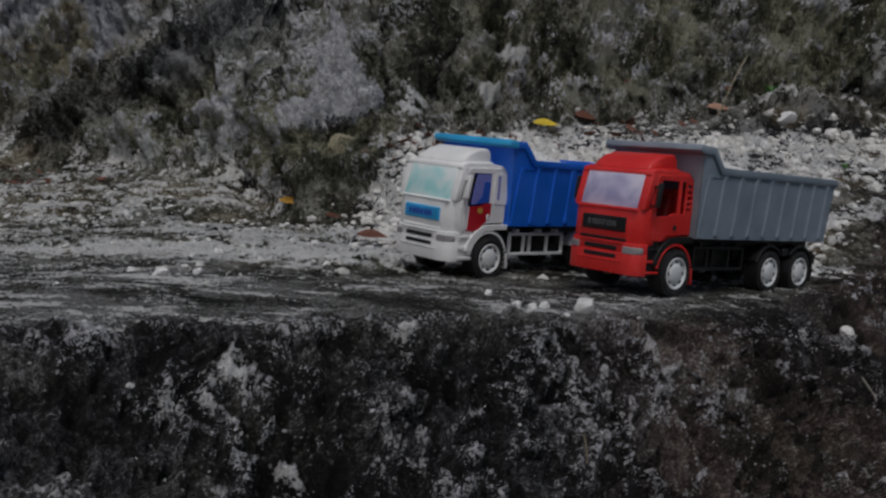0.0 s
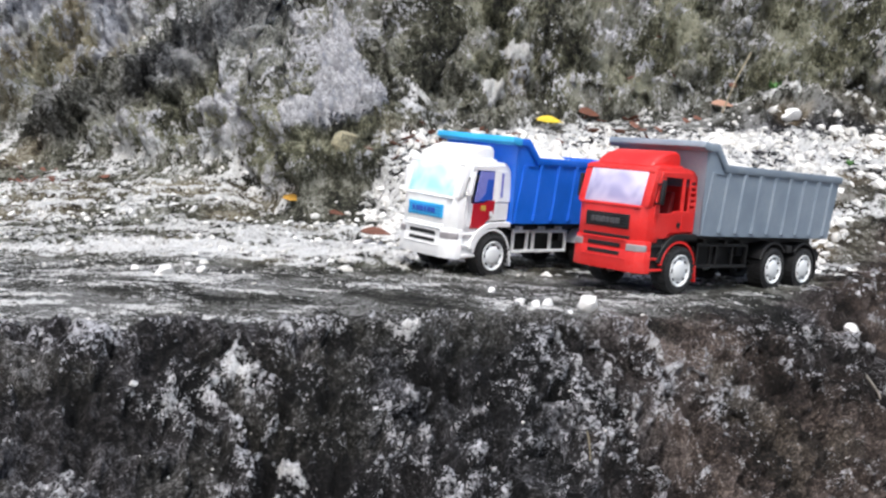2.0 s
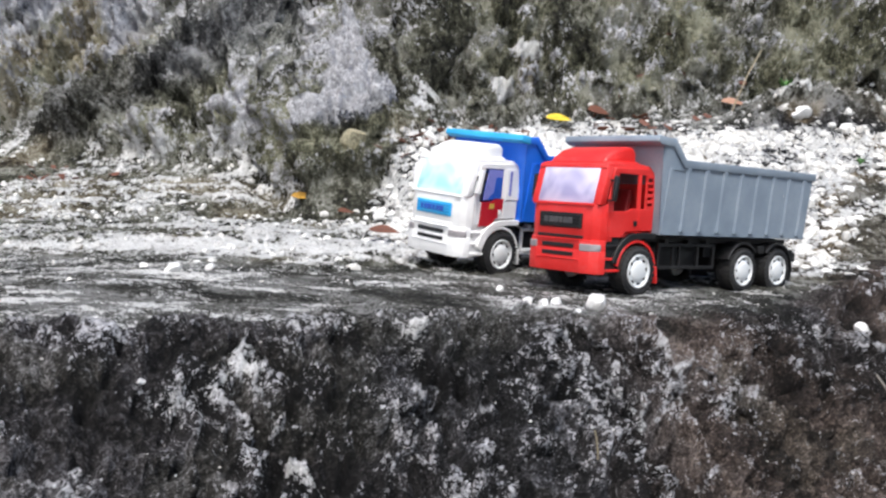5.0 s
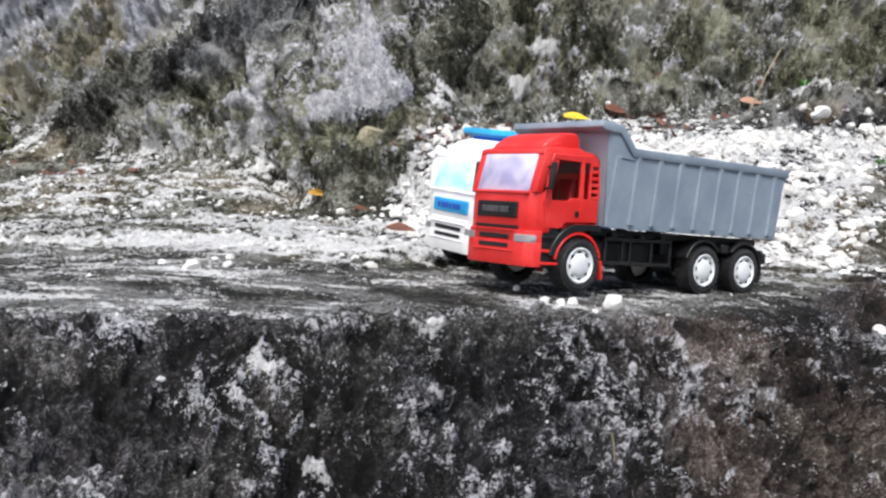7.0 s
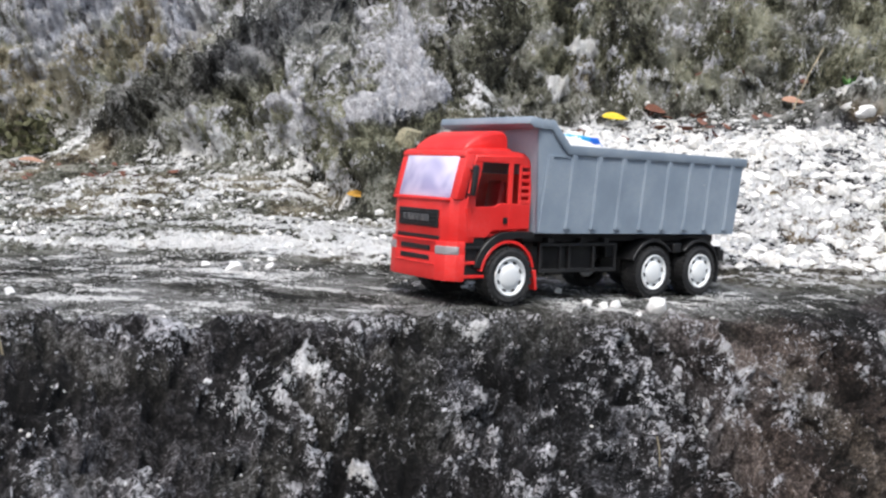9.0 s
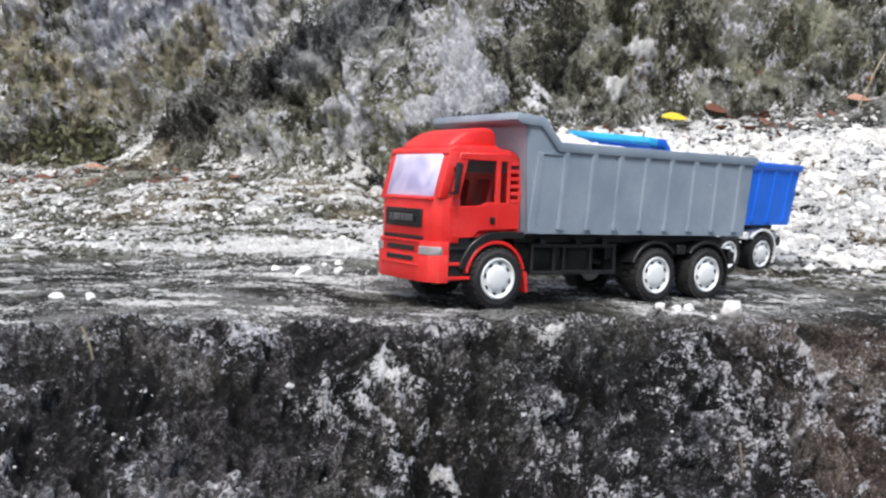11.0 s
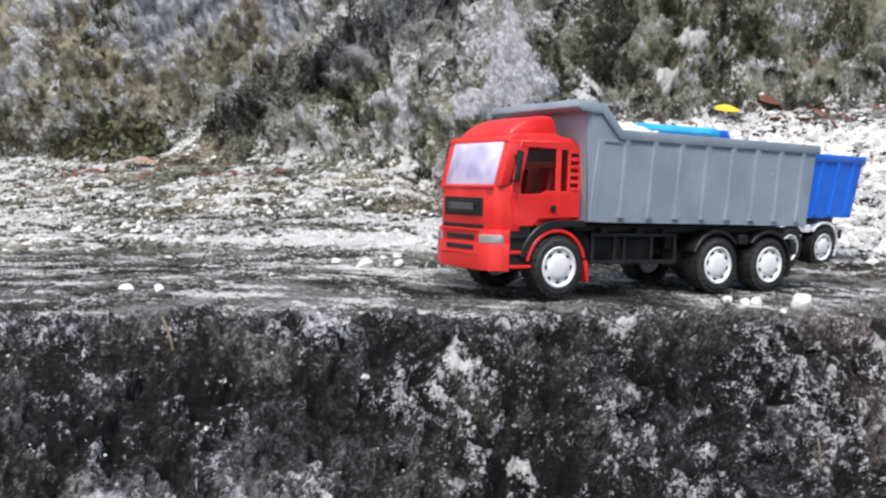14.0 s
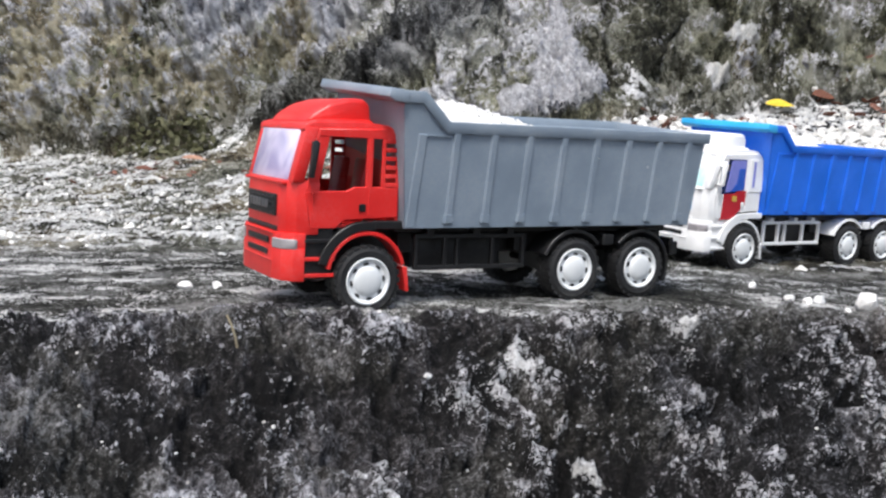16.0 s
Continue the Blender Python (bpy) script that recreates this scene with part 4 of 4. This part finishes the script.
def flakes(name, label, category, spots, count, size, mat, seed, rise=0.0, thin=0.12):
    """Many small dry leaves: litter on the ground, or a low tuft when rise is given."""
    rng = np.random.default_rng(seed)
    vs, fs = [], []
    for i in range(count):
        x, y, w = spots[rng.integers(len(spots))]
        x, y = x + rng.normal() * w, y + rng.normal() * w * 0.6
        c = np.array(on_ground(x, y)) + [0, 0, 0.003 + rise * rng.random() ** 1.4]
        n = len(vs)
        q = np.linalg.qr(rng.normal(size=(3, 3)))[0] if rise else np.linalg.qr(np.eye(3) + 0.5 * rng.normal(size=(3, 3)))[0]
        vs.extend(map(tuple, (ICO_V * [1, 0.5, thin]) @ q * size * rng.uniform(0.6, 1.3) + c))
        fs.extend(map(tuple, (ICO_F + n).tolist()))
    me = bpy.data.meshes.new(name)
    me.from_pydata(vs, [], fs)
    me.materials.append(mat)
    return tagged(new(name, me), label, category, kind="stuff")


flakes("leaf_litter", "scattered dead brown leaves on pale rubble", "leaves", [(-0.09, 1.83, 0.035), (0.02, 1.90, 0.05), (-1.12, 2.12, 0.10), (-1.30, 2.20, 0.10), (-0.85, 2.05, 0.08), (0.35, 1.93, 0.08)], 90, 0.013, LEAF_BROWN, 31)
flakes("shrub", "low dusty olive shrub at the cliff's foot", "shrub", [(-1.30, 2.40, 0.05), (-1.42, 2.43, 0.05), (-1.20, 2.38, 0.04)], 420, 0.012, LEAF_OLIVE, 33, 0.10, 0.06)
for i, (x, y, r, mat, lab) in enumerate((
        (-0.196, 1.845, 0.034, CHALK_OCHRE, "yellowish lichened boulder at the spur's foot"), (0.66, 1.86, 0.016, CHALK_WHITE, "white limestone lump below the cliff"), (0.60, 1.80, 0.013, CHALK_WHITE, "white limestone lump below the cliff"))):
    lone_stone(x, y, r, 83 + i, 0.25, mat, "boulder", lab, "pale boulders under the cliff")


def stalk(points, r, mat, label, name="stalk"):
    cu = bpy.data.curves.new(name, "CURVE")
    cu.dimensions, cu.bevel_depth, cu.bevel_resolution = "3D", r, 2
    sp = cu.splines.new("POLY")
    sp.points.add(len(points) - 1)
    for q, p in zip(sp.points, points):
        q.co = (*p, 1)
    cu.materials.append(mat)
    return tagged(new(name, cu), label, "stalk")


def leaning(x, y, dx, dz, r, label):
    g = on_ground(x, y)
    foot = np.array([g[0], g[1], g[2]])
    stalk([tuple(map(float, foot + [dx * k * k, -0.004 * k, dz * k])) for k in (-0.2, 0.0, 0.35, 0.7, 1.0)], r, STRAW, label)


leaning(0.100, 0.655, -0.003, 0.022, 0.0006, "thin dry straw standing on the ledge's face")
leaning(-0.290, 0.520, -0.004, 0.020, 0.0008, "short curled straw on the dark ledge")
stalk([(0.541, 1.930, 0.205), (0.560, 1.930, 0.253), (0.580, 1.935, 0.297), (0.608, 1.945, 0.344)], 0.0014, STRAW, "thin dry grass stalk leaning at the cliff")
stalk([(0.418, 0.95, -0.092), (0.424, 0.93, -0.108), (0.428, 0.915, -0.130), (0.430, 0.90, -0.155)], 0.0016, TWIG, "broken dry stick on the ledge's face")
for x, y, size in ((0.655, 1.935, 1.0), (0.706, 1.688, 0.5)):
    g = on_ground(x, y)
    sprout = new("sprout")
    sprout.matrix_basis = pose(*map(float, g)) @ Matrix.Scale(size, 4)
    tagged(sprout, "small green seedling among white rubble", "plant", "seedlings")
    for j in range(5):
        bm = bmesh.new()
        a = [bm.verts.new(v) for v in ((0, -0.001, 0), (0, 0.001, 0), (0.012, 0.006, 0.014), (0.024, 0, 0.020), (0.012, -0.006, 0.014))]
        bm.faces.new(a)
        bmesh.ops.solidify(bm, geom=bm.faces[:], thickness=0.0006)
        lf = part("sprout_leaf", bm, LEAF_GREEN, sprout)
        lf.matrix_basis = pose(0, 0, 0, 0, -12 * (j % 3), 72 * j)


# ---- what moves: the red truck with its load, and its wheels ----
RED = [
    (0, 0.1629, 1.0084, -0.0132, -3.79, -3.39, -139.53),
    (0.5, 0.1629, 1.0084, -0.0132, -3.79, -3.39, -139.53),
    (1, 0.1629, 1.0084, -0.0132, -3.79, -3.39, -139.53),
    (1.5, 0.1629, 1.0084, -0.0132, -3.79, -3.39, -139.53),
    (2, 0.1629, 1.0084, -0.0132, -3.79, -3.39, -139.53),
    (2.5, 0.1629, 1.0084, -0.0132, -3.79, -3.39, -139.53),
    (3, 0.1629, 1.0084, -0.0132, -3.79, -3.39, -139.53),
    (5.5, 0.083, 0.944, -0.0127, -0.51, -3.68, -140.35),
    (6, 0.0673, 0.926, -0.0087, -1.03, -3.77, -140.25),
    (6.5, 0.0504, 0.9194, -0.0074, -2.54, -3.91, -140.85),
    (7, 0.0199, 0.9044, 0, -0.02, -4.91, -142.05),
    (7.5, -0.0071, 0.8934, -0.0091, -3.4, -2.97, -142.63),
    (8, -0.04, 0.8687, -0.0111, -4.38, -1.4, -141.53),
    (8.5, -0.062, 0.8432, -0.0064, -1.44, -2.24, -140.01),
    (11, -0.1545, 0.7925, 0.0029, -0.49, -3.03, -140.51),
    (11.5, -0.1545, 0.7925, 0.0029, -0.49, -3.03, -140.51),
    (12, -0.1545, 0.7925, 0.0029, -0.49, -3.03, -140.51),
    (12.5, -0.1545, 0.7925, 0.0029, -0.49, -3.03, -140.51),
    (13, -0.1545, 0.7925, 0.0029, -0.49, -3.03, -140.51),
    (13.5, -0.1545, 0.7925, 0.0029, -0.49, -3.03, -140.51),
    (14, -0.1586, 0.7923, 0.0052, 0.43, -3.12, -140.75),
    (14.5, -0.1833, 0.7662, 0.015, 2.4, -5.9, -141.4),
    (15, -0.2367, 0.7318, 0.0106, -1.67, -3.95, -140.73),
    (15.5, -0.2921, 0.6926, 0.0121, -0.81, -3.68, -140.0),
    (16, -0.331, 0.6575, 0.0138, -3.09, -2.5, -139.32),
]


# the loose tipper box rocks on its chassis: seconds, lift, roll, pitch, yaw
ROCK_BOX = [(0, 0, 0, 0, 0), (11, 0, 0, 0, 0), (14, 0, 0, 0, 0), (14.5, 0.001, -1.2, 0.2, -1.2), (15, 0.0, -6.0, 0.2, -0.8), (15.5, -0.002, -1.8, -1.2, -0.8), (16, 0.001, -4.0, 0.6, -0.5)]
# how far the front axle hangs below its rest
DROP_T, DROP = (0, 14, 14.5, 15, 15.5, 16), (0, 0, -0.0025, -0.001, -0.0025, -0.004)


def box_pose(t):
    ts = [r[0] for r in ROCK_BOX]
    lift, roll, pitch, yaw = (float(np.interp(t, ts, [r[i] for r in ROCK_BOX])) for i in (1, 2, 3, 4))
    return pose(-0.2, 0, 0.06 + lift, roll, pitch, yaw) @ pose(0.2, 0, -0.06)


def motions():
    rows = [(r[0], pose(*r[1:])) for r in RED]
    walk(red_truck, rows)
    walk(red_box, [(r[0], box_pose(r[0])) for r in RED])
    walk(red_load, [(t, m @ box_pose(t)) for t, m in rows])
    ts = [r[0] for r in RED]
    gone = [0.0]
    for a, b in zip(RED, RED[1:]):
        d = math.hypot(b[1] - a[1], b[2] - a[2])
        gone.append(gone[-1] + d)
    for i, wheel in enumerate(red_wheels):
        side = 1 if i % 2 == 0 else -1
        x = HUBS[i // 2]
        turn = []
        for j in range(161):
            t = j / 10
            a = math.degrees(float(np.interp(t, ts, gone)) / TYRE) * side + 17 * i
            turn.append((t, Matrix.Translation((x, 0.0435 * side, TYRE + (float(np.interp(t, DROP_T, DROP)) if i < 2 else 0.0))) @ pose(0, 0, 0, 0, 0, 0 if side > 0 else 180) @ pose(0, 0, 0, 0, a, 0)))
        walk(wheel, turn)


motions()
